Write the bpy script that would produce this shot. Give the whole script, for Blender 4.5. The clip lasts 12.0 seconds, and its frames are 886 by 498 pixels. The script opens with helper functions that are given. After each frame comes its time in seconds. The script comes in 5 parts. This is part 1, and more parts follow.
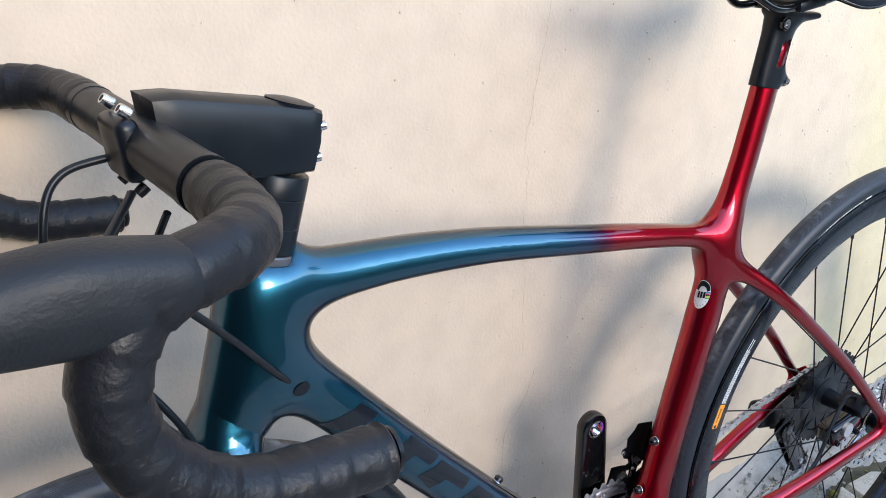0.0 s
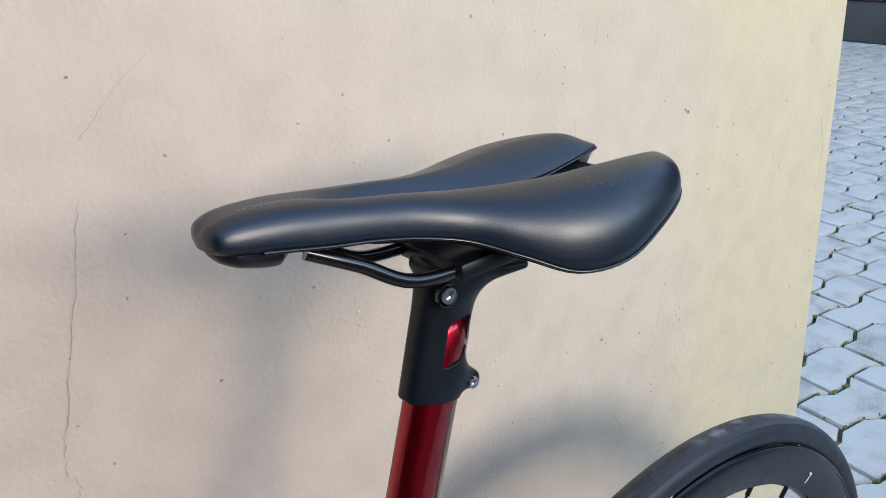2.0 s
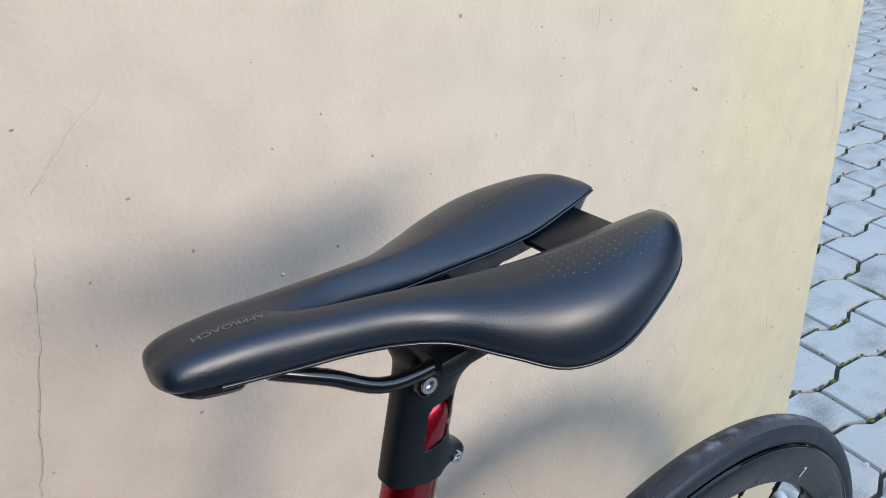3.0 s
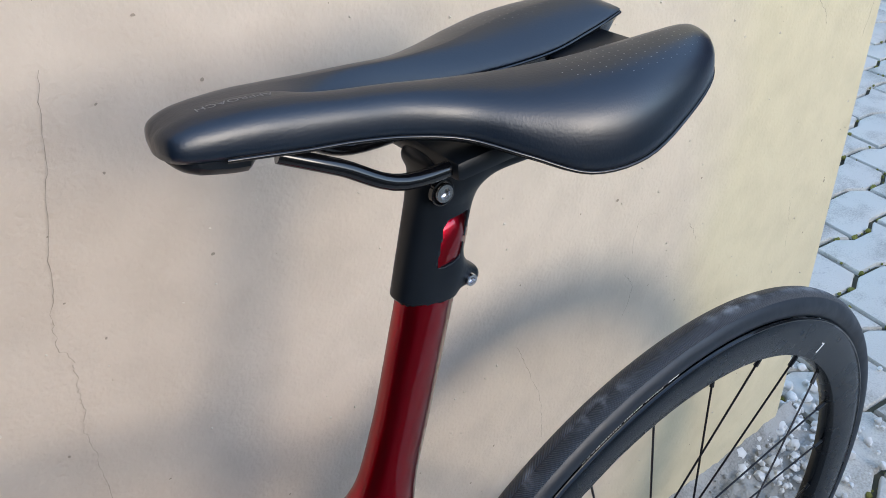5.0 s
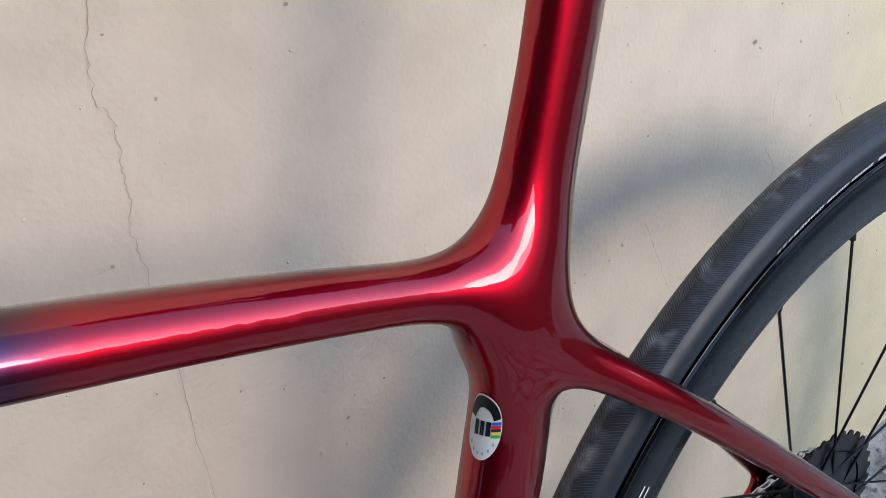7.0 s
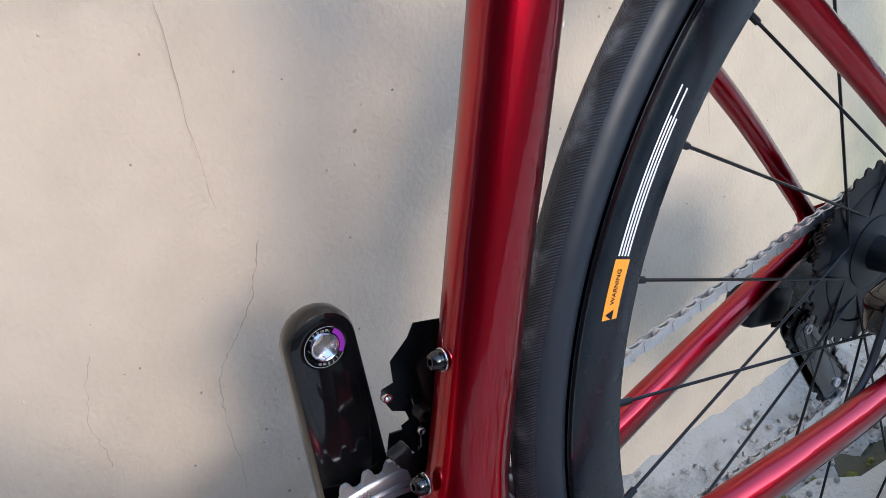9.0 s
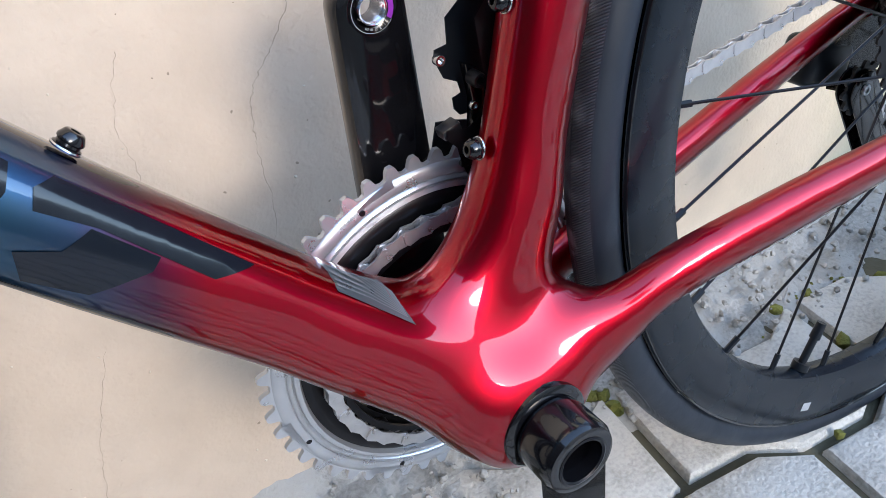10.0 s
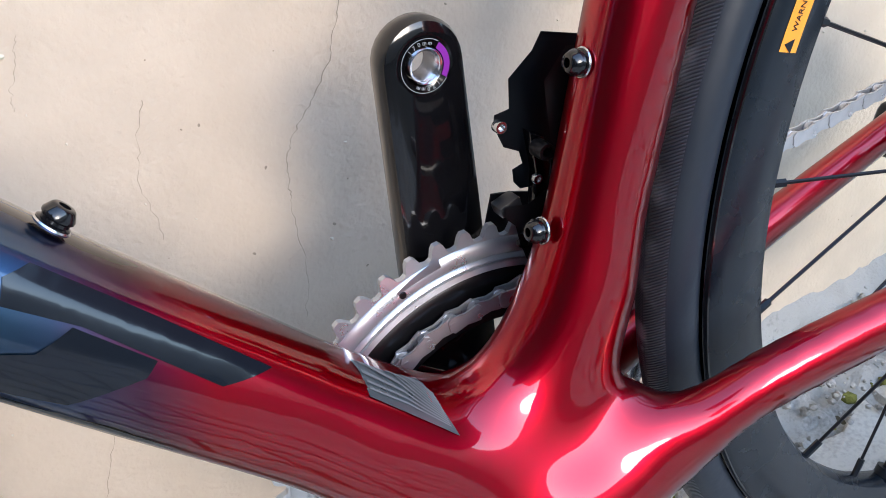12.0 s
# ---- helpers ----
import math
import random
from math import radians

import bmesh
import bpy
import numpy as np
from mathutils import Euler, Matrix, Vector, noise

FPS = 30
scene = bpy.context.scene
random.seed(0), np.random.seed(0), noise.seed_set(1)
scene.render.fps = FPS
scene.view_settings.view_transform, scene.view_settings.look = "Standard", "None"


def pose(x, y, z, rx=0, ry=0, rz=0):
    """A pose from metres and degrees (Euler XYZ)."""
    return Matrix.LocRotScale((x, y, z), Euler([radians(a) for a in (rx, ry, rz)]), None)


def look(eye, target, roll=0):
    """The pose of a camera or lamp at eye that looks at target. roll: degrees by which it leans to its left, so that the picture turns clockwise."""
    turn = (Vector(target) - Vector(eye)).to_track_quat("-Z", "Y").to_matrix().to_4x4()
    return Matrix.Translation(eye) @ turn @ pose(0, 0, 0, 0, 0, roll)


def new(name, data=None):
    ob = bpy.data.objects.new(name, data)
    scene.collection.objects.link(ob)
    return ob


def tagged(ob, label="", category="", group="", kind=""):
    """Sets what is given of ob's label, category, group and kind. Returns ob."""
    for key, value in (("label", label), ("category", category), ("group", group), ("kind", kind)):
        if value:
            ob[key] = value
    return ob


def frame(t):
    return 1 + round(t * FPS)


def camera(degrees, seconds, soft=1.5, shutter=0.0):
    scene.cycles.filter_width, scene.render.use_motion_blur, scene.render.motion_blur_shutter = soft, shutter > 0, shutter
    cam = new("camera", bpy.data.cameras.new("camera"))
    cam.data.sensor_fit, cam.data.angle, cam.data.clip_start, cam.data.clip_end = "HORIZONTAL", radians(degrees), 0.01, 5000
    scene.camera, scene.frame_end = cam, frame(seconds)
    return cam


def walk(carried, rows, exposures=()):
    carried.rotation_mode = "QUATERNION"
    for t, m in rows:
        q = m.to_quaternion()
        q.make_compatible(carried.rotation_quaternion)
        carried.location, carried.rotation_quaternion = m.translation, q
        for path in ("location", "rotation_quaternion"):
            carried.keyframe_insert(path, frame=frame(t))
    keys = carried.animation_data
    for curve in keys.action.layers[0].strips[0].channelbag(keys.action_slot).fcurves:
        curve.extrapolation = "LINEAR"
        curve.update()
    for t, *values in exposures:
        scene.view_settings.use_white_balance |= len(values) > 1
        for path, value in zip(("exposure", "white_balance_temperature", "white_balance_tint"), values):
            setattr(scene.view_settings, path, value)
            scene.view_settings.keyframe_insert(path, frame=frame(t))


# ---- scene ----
from mathutils.bvhtree import BVHTree

cam = camera(57.2, 12.0, 0.9)
PATH = [
    (0.0, -0.5032, -0.4705, 1.0469, 62.93, 2.99, -33.09),
    (0.2, -0.4587, -0.4625, 1.0191, 64.24, 2.33, -36.61),
    (0.3, -0.4335, -0.4558, 1.0066, 64.58, 2.24, -37.55),
    (0.4, -0.405, -0.4461, 0.9957, 64.3, 2.35, -37.67),
    (0.5, -0.372, -0.4321, 0.9869, 63.94, 1.86, -38.49),
    (1.0, -0.1798, -0.3289, 0.9731, 66.31, 0.61, -38.32),
    (1.1, -0.1538, -0.3153, 0.9761, 67.84, 0.67, -38.28),
    (1.3, -0.1192, -0.3001, 0.9943, 70.23, 1.0, -38.2),
    (1.4, -0.1073, -0.2964, 1.0058, 71.2, 1.06, -38.46),
    (1.5, -0.0968, -0.2938, 1.0163, 70.59, 1.08, -38.57),
    (1.6, -0.0864, -0.2915, 1.0244, 67.99, 1.18, -38.52),
    (1.7, -0.076, -0.2891, 1.0306, 67.23, 1.51, -38.18),
    (1.8, -0.0658, -0.2865, 1.0356, 66.99, 1.6, -38.53),
    (1.9, -0.0562, -0.2834, 1.0404, 67.76, 1.79, -38.61),
    (2.0, -0.0472, -0.2797, 1.0458, 67.67, 1.84, -38.84),
    (2.3, -0.0252, -0.2646, 1.0689, 64.21, 1.89, -38.48),
    (2.5, -0.0129, -0.2537, 1.0866, 62.63, 1.67, -38.79),
    (2.7, -0.0031, -0.2451, 1.1006, 61.64, 1.86, -38.81),
    (4.3, 0.0133, -0.2271, 1.1247, 55.13, 1.22, -38.31),
    (4.5, 0.0133, -0.2271, 1.1247, 54.31, 1.29, -38.27),
    (5.0, -0.0061, -0.2471, 1.0582, 55.17, 1.66, -37.1),
    (5.3, -0.0221, -0.2442, 0.9934, 57.57, 2.66, -35.61),
    (5.5, -0.0324, -0.2405, 0.9522, 59.79, 3.12, -35.19),
    (6.0, -0.0499, -0.2309, 0.8795, 60.4, 4.14, -34.39),
    (6.5, -0.0464, -0.2199, 0.8592, 61.06, 4.88, -33.94),
    (7.0, -0.043, -0.2133, 0.8374, 61.07, 6.21, -34.69),
    (7.2, -0.0416, -0.2102, 0.8131, 60.83, 6.72, -34.84),
    (8.8, -0.0697, -0.2411, 0.6819, 59.36, 9.41, -35.08),
    (9.0, -0.0828, -0.2457, 0.6547, 60.24, 8.76, -33.93),
    (9.2, -0.0944, -0.2494, 0.6365, 58.56, 8.26, -33.48),
    (9.3, -0.0992, -0.2508, 0.6295, 57.59, 8.23, -33.09),
    (9.5, -0.1084, -0.2529, 0.6137, 55.46, 7.92, -32.94),
    (10.0, -0.1289, -0.2543, 0.5652, 52.04, 7.47, -32.46),
    (10.5, -0.1327, -0.2301, 0.5611, 52.21, 7.39, -31.93),
    (10.8, -0.1247, -0.2161, 0.561, 53.54, 7.11, -31.42),
    (11.0, -0.1161, -0.2129, 0.561, 53.8, 7.53, -30.26),
    (11.5, -0.1076, -0.2127, 0.562, 54.64, 7.37, -29.74),
    (12.0, -0.109, -0.2075, 0.5512, 55.54, 7.01, -28.79),
]
walk(cam, [(t, pose(x, y, z, rx, ry, rz)) for t, x, y, z, rx, ry, rz in PATH],
     [(0.0, 1.2, 7450, 12), (0.5, 0.84, 8050, 12), (1.0, 0.77, 7500, 12), (2.0, 0.59, 7350, 12), (4.5, 0.61, 7350, 12), (7.0, 0.70, 7350, 12), (9.0, 1.15, 7350, 12), (10.0, 1.55, 7350, 12), (12.0, 1.53, 7450, 12)])

# ---- light ----
SUN_ELEV, SUN_TURN = radians(21), radians(4)
world = bpy.data.worlds.new("sky")
scene.world = world
world.use_nodes = True
wn, wl = world.node_tree.nodes, world.node_tree.links
sky = wn.new("ShaderNodeTexSky")
sky.sky_type = "NISHITA"
sky.sun_disc = False
sky.dust_density, sky.ozone_density = 0.4, 2.5
sky.sun_elevation = SUN_ELEV
sky.sun_rotation = math.pi - SUN_TURN
wn["Background"].inputs["Strength"].default_value = 0.47
wl.new(sky.outputs["Color"], wn["Background"].inputs["Color"])
sun = new("sun", bpy.data.lights.new("sun", "SUN"))
sun.data.energy = 0.7
sun.data.angle = radians(20)
sun.data.color = (1.0, 0.95, 0.88)
sun.matrix_world = look((math.sin(SUN_TURN) * 5, -5 * math.cos(SUN_TURN), 5 * math.tan(SUN_ELEV)), (0, 0, 0))


# ---- material helpers ----
def material(name, base=(0.5, 0.5, 0.5), rough=0.5, metal=0.0, coat=0.0, bump=0.0, bump_size=200.0, var=0.0, var_size=20.0, spec=0.5):
    m = bpy.data.materials.new(name)
    m.use_nodes = True
    n, l = m.node_tree.nodes, m.node_tree.links
    b = n["Principled BSDF"]
    b.inputs["Base Color"].default_value = (*base, 1)
    b.inputs["Roughness"].default_value = rough
    b.inputs["Metallic"].default_value = metal
    b.inputs["Coat Weight"].default_value = coat
    b.inputs["Coat Roughness"].default_value = 0.03
    b.inputs["Specular IOR Level"].default_value = spec
    co = n.new("ShaderNodeTexCoord")
    if var:
        t = n.new("ShaderNodeTexNoise")
        t.inputs["Scale"].default_value, t.inputs["Detail"].default_value = var_size, 6
        l.new(co.outputs["Object"], t.inputs["Vector"])
        mix = n.new("ShaderNodeMix")
        mix.data_type = "RGBA"
        mix.inputs["A"].default_value = (*[c * (1 - var) for c in base], 1)
        mix.inputs["B"].default_value = (*[min(1, c * (1 + var)) for c in base], 1)
        l.new(t.outputs["Fac"], mix.inputs["Factor"])
        l.new(mix.outputs["Result"], b.inputs["Base Color"])
        r = n.new("ShaderNodeMapRange")
        r.inputs["To Min"].default_value, r.inputs["To Max"].default_value = max(0.02, rough - 0.12), min(1, rough + 0.12)
        l.new(t.outputs["Fac"], r.inputs["Value"])
        l.new(r.outputs["Result"], b.inputs["Roughness"])
    if bump:
        t = n.new("ShaderNodeTexNoise")
        t.inputs["Scale"].default_value, t.inputs["Detail"].default_value = bump_size, 4
        l.new(co.outputs["Object"], t.inputs["Vector"])
        u = n.new("ShaderNodeBump")
        u.inputs["Strength"].default_value, u.inputs["Distance"].default_value = bump, 0.002
        l.new(t.outputs["Fac"], u.inputs["Height"])
        l.new(u.outputs["Normal"], b.inputs["Normal"])
    return m


def ramp(n, stops):
    r = n.new("ShaderNodeValToRGB")
    e = r.color_ramp.elements
    while len(e) < len(stops):
        e.new(0.5)
    for k, (p, c) in enumerate(stops):
        e[k].position, e[k].color = p, (*c, 1)
    return r


def frame_paint():
    """Candy paint that fades from petrol blue at the head tube over dark violet to red."""
    m = material("fade_paint", rough=0.26, metal=1.0, coat=1.0)
    n, l = m.node_tree.nodes, m.node_tree.links
    b = n["Principled BSDF"]
    co, sep = n.new("ShaderNodeTexCoord"), n.new("ShaderNodeSeparateXYZ")
    l.new(co.outputs["Object"], sep.inputs["Vector"])
    a = n.new("ShaderNodeMath")
    a.operation = "MULTIPLY_ADD"
    a.inputs[1].default_value, a.inputs[2].default_value = -0.22, 0.72 * 0.22 + 0.25
    l.new(sep.outputs["Z"], a.inputs[0])
    s = n.new("ShaderNodeMath")
    s.operation = "ADD"
    l.new(a.outputs["Value"], s.inputs[0])
    l.new(sep.outputs["X"], s.inputs[1])
    k = n.new("ShaderNodeMath")
    k.operation = "MULTIPLY"
    k.inputs[1].default_value = 3.0
    l.new(s.outputs["Value"], k.inputs[0])
    r = ramp(n, [(0.0, (0.008, 0.095, 0.150)), (0.42, (0.014, 0.105, 0.175)), (0.54, (0.030, 0.060, 0.125)), (0.60, (0.10, 0.010, 0.046)), (0.655, (0.41, 0.002, 0.016))])
    l.new(k.outputs["Value"], r.inputs["Fac"])
    b.inputs["Specular Tint"].default_value = (0.14, 0.05, 0.06, 1)
    b.inputs["Coat IOR"].default_value = 1.5
    b.inputs["Coat Roughness"].default_value = 0.025
    fl = n.new("ShaderNodeTexNoise")
    fl.inputs["Scale"].default_value = 1500
    l.new(co.outputs["Object"], fl.inputs["Vector"])
    mr = n.new("ShaderNodeMapRange")
    mr.inputs["To Min"].default_value, mr.inputs["To Max"].default_value = 0.32, 0.36
    l.new(fl.outputs["Fac"], mr.inputs["Value"])
    l.new(mr.outputs["Result"], b.inputs["Roughness"])
    l.new(r.outputs["Color"], b.inputs["Base Color"])
    return m


def plaster():
    m = material("beige_plaster", rough=0.85, spec=0.25)
    n, l = m.node_tree.nodes, m.node_tree.links
    b = n["Principled BSDF"]
    co = n.new("ShaderNodeTexCoord")
    big, mid, fine = (n.new("ShaderNodeTexNoise") for _ in range(3))
    for t, sc, d in ((big, 2.2, 5), (mid, 26, 6), (fine, 260, 5)):
        t.inputs["Scale"].default_value, t.inputs["Detail"].default_value = sc, d
        l.new(co.outputs["Object"], t.inputs["Vector"])
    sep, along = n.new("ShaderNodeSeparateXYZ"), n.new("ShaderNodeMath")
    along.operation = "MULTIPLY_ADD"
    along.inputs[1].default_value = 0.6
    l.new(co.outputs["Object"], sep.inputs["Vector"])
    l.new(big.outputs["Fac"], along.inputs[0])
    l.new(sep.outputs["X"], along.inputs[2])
    # light falling off to the left is painted as a darker pinkish tone; the end is a yellower beige
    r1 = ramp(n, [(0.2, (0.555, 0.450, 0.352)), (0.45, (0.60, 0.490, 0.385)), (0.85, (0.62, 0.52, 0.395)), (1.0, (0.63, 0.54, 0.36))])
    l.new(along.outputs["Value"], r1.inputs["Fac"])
    r2 = ramp(n, [(0.25, (0.90, 0.90, 0.90)), (0.6, (1, 1, 1))])
    l.new(mid.outputs["Fac"], r2.inputs["Fac"])
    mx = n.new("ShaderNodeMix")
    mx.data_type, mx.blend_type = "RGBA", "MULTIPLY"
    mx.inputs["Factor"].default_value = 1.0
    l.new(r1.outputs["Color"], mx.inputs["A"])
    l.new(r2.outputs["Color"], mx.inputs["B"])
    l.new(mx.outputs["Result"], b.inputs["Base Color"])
    ad = n.new("ShaderNodeMath")
    ad.operation = "MULTIPLY_ADD"
    ad.inputs[1].default_value = 2.0
    l.new(mid.outputs["Fac"], ad.inputs[0])
    l.new(fine.outputs["Fac"], ad.inputs[2])
    u = n.new("ShaderNodeBump")
    u.inputs["Strength"].default_value, u.inputs["Distance"].default_value = 0.42, 0.0022
    l.new(ad.outputs["Value"], u.inputs["Height"])
    l.new(u.outputs["Normal"], b.inputs["Normal"])
    return m


def stone(name, lo, hi, rough=0.8):
    """Grey concrete with speckle, stains and a tone of its own for each piece."""
    m = material(name, rough=rough)
    n, l = m.node_tree.nodes, m.node_tree.links
    b = n["Principled BSDF"]
    co, info, geo = n.new("ShaderNodeTexCoord"), n.new("ShaderNodeObjectInfo"), n.new("ShaderNodeNewGeometry")
    big, fine = n.new("ShaderNodeTexNoise"), n.new("ShaderNodeTexNoise")
    for t, sc in ((big, 13), (fine, 260)):
        t.inputs["Scale"].default_value, t.inputs["Detail"].default_value = sc, 8
        l.new(geo.outputs["Position"], t.inputs["Vector"])
    s1 = n.new("ShaderNodeMath")
    s1.operation = "ADD"
    l.new(info.outputs["Random"], s1.inputs[0])
    l.new(geo.outputs["Random Per Island"], s1.inputs[1])
    s2 = n.new("ShaderNodeMath")
    s2.operation = "MULTIPLY_ADD"
    s2.inputs[1].default_value = 0.14
    l.new(s1.outputs["Value"], s2.inputs[0])
    s3 = n.new("ShaderNodeMath")
    s3.operation = "MULTIPLY_ADD"
    s3.inputs[1].default_value = 0.6
    l.new(fine.outputs["Fac"], s3.inputs[0])
    l.new(big.outputs["Fac"], s3.inputs[2])
    l.new(s3.outputs["Value"], s2.inputs[2])
    r = ramp(n, [(0.50, lo), (1.0, hi)])
    l.new(s2.outputs["Value"], r.inputs["Fac"])
    l.new(r.outputs["Color"], b.inputs["Base Color"])
    u = n.new("ShaderNodeBump")
    u.inputs["Strength"].default_value, u.inputs["Distance"].default_value = 0.8, 0.0022
    l.new(fine.outputs["Fac"], u.inputs["Height"])
    l.new(u.outputs["Normal"], b.inputs["Normal"])
    return m


def tyre_rubber(centre):
    """Black rubber: a file tread of fine slanting ribs on both shoulders, grey scuffs on the crown."""
    m = material("tyre_rubber", (0.016, 0.017, 0.019), 0.5, bump=0.0, spec=0.5)
    n, l = m.node_tree.nodes, m.node_tree.links
    b = n["Principled BSDF"]
    co, sep, shift = n.new("ShaderNodeTexCoord"), n.new("ShaderNodeSeparateXYZ"), n.new("ShaderNodeVectorMath")
    shift.operation = "SUBTRACT"
    shift.inputs[1].default_value = centre
    l.new(co.outputs["Object"], shift.inputs[0])
    l.new(shift.outputs["Vector"], sep.inputs["Vector"])

    def calc(op, a, b=0.0, c=0.0):
        q = n.new("ShaderNodeMath")
        q.operation = op
        for k, v in enumerate((a, b, c)):
            if isinstance(v, (int, float)):
                q.inputs[k].default_value = v
            else:
                l.new(v, q.inputs[k])
        return q.outputs["Value"]

    x, y, z = sep.outputs["X"], sep.outputs["Y"], sep.outputs["Z"]
    ang = calc("ARCTAN2", z, x)
    wide = calc("ABSOLUTE", y)
    rib = calc("SINE", calc("MULTIPLY_ADD", wide, 3000.0, calc("MULTIPLY", ang, 1400.0)))
    on = calc("MULTIPLY", calc("GREATER_THAN", wide, 0.0005), calc("LESS_THAN", wide, 0.0098))
    r2 = calc("SQRT", calc("ADD", calc("MULTIPLY", x, x), calc("MULTIPLY", z, z)))
    on = calc("MULTIPLY", on, calc("GREATER_THAN", r2, 0.324))
    height = calc("MULTIPLY", rib, on)
    t = n.new("ShaderNodeTexNoise")
    t.inputs["Scale"].default_value, t.inputs["Detail"].default_value = 55, 9
    l.new(co.outputs["Object"], t.inputs["Vector"])
    big = n.new("ShaderNodeTexNoise")
    big.inputs["Scale"].default_value, big.inputs["Detail"].default_value = 9, 3
    l.new(co.outputs["Object"], big.inputs["Vector"])
    worn = calc("MULTIPLY", calc("MULTIPLY_ADD", t.outputs["Fac"], 8.0, -3.9), calc("MULTIPLY_ADD", big.outputs["Fac"], 5.0, -1.9))
    near = calc("MULTIPLY_ADD", wide, -180.0, 1.35)
    worn.node.use_clamp = near.node.use_clamp = True
    scuff = calc("MULTIPLY", calc("MULTIPLY", worn, near), calc("GREATER_THAN", r2, 0.3275))
    mix = n.new("ShaderNodeMix")
    mix.data_type = "RGBA"
    mix.inputs["A"].default_value, mix.inputs["B"].default_value = (0.008, 0.013, 0.021, 1), (0.19, 0.215, 0.245, 1)
    # light crests and shaded grooves of the ribs are painted into the colour too
    l.new(calc("ADD", scuff, calc("MULTIPLY_ADD", height, 0.10, calc("MULTIPLY", on, 0.08))), mix.inputs["Factor"])
    l.new(mix.outputs["Result"], b.inputs["Base Color"])
    l.new(calc("MULTIPLY_ADD", t.outputs["Fac"], 0.25, 0.34), b.inputs["Roughness"])
    u = n.new("ShaderNodeBump")
    u.inputs["Strength"].default_value, u.inputs["Distance"].default_value = 1.0, 0.0011
    l.new(calc("MULTIPLY_ADD", height, 0.22, calc("MULTIPLY", t.outputs["Fac"], 0.5)), u.inputs["Height"])
    l.new(u.outputs["Normal"], b.inputs["Normal"])
    return m


M_PAINT = frame_paint()
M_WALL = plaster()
M_PAVER = stone("grey_paver", (0.17, 0.158, 0.132), (0.55, 0.52, 0.46))
M_JOINT = material("joint_soil", (0.085, 0.078, 0.05), 0.95, var=0.5, var_size=12, bump=0.8, bump_size=150)
M_RUBBLE = stone("rough_mortar", (0.085, 0.080, 0.070), (0.36, 0.35, 0.32), 0.9)
M_MOSS = material("moss", (0.15, 0.15, 0.03), 0.95, var=0.5, var_size=60, bump=1.0, bump_size=400)
M_BLACK = material("matt_black", (0.005, 0.0075, 0.011), 0.36, var=0.15, var_size=60, spec=0.30)
M_GLOSS = material("gloss_black", (0.004, 0.004, 0.005), 0.12, coat=0.4, var=0.1, var_size=30, spec=0.4)
M_CARBON = material("rim_carbon", (0.004, 0.007, 0.011), 0.26, var=0.2, var_size=40, spec=0.35)
M_TAPE = material("bar_tape", (0.010, 0.011, 0.014), 0.42, var=0.3, var_size=90, bump=0.35, bump_size=260, spec=0.32)
M_SADDLE = material("saddle_cover", (0.005, 0.011, 0.021), 0.33, var=0.12, var_size=30, bump=0.06, bump_size=900, spec=0.62)
M_STEEL = material("polished_steel", (0.62, 0.62, 0.64), 0.22, metal=1.0, var=0.1, var_size=80)
M_ALLOY = material("grey_alloy", (0.52, 0.54, 0.57), 0.30, metal=0.75, var=0.15, var_size=50)
M_DARKMETAL = material("dark_metal", (0.022, 0.022, 0.025), 0.34, metal=0.8, var=0.2, var_size=60)
M_CHAIN = material("chain_steel", (0.55, 0.55, 0.56), 0.30, metal=0.8, var=0.25, var_size=120)
M_ORANGE = material("orange_sticker", (0.85, 0.30, 0.03), 0.5, var=0.06, var_size=200)
M_WHITE = material("white_print", (0.75, 0.76, 0.76), 0.5, var=0.06, var_size=200)
M_GREYPRINT = material("grey_print", (0.30, 0.31, 0.32), 0.45, var=0.06, var_size=200)
M_DIMPRINT = material("dim_print", (0.13, 0.135, 0.14), 0.5, var=0.06, var_size=200)
M_PURPLE = material("purple_print", (0.22, 0.02, 0.30), 0.4, var=0.05, var_size=200)
M_DECAL = material("dark_gloss_decal", (0.004, 0.006, 0.010), 0.16, coat=0.3, var=0.1, var_size=40, spec=0.35)
M_CRACK = material("crack_shadow", (0.33, 0.27, 0.205), 0.95, var=0.3, var_size=90)
M_MAROON = material("maroon_cladding", (0.055, 0.022, 0.022), 0.8, var=0.6, var_size=18, bump=0.6, bump_size=60)


# ---- mesh helpers ----
def mesh_of(name, verts, faces, smooth=True, sharp=40):
    me = bpy.data.meshes.new(name)
    me.from_pydata([tuple(map(float, v)) for v in verts], [], [tuple(map(int, f)) for f in faces])
    me.validate()
    bm = bmesh.new()
    bm.from_mesh(me)
    bmesh.ops.recalc_face_normals(bm, faces=bm.faces)
    bm.to_mesh(me)
    bm.free()
    me.polygons.foreach_set("use_smooth", [smooth] * len(me.polygons))
    if smooth and sharp < 180:
        me.set_sharp_from_angle(angle=radians(sharp))
    return me


def part(name, me, mat, parent=None, label="", m=None):
    if isinstance(me, tuple):
        me = mesh_of(name, *me)
    ob = new(name, me)
    if mat is not None and not me.materials:
        me.materials.append(mat)
    if m is not None:
        ob.matrix_world = m
    if parent is not None:
        ob.parent = parent
    if label:
        tagged(ob, label)
    return ob


def merge(*shapes):
    V, F = [], []
    for v, f in shapes:
        k = len(V)
        V.extend(map(tuple, v))
        F.extend(tuple(i + k for i in q) for q in f)
    return V, F


def placed(shape, m):
    return [m @ Vector(v) for v in shape[0]], shape[1]


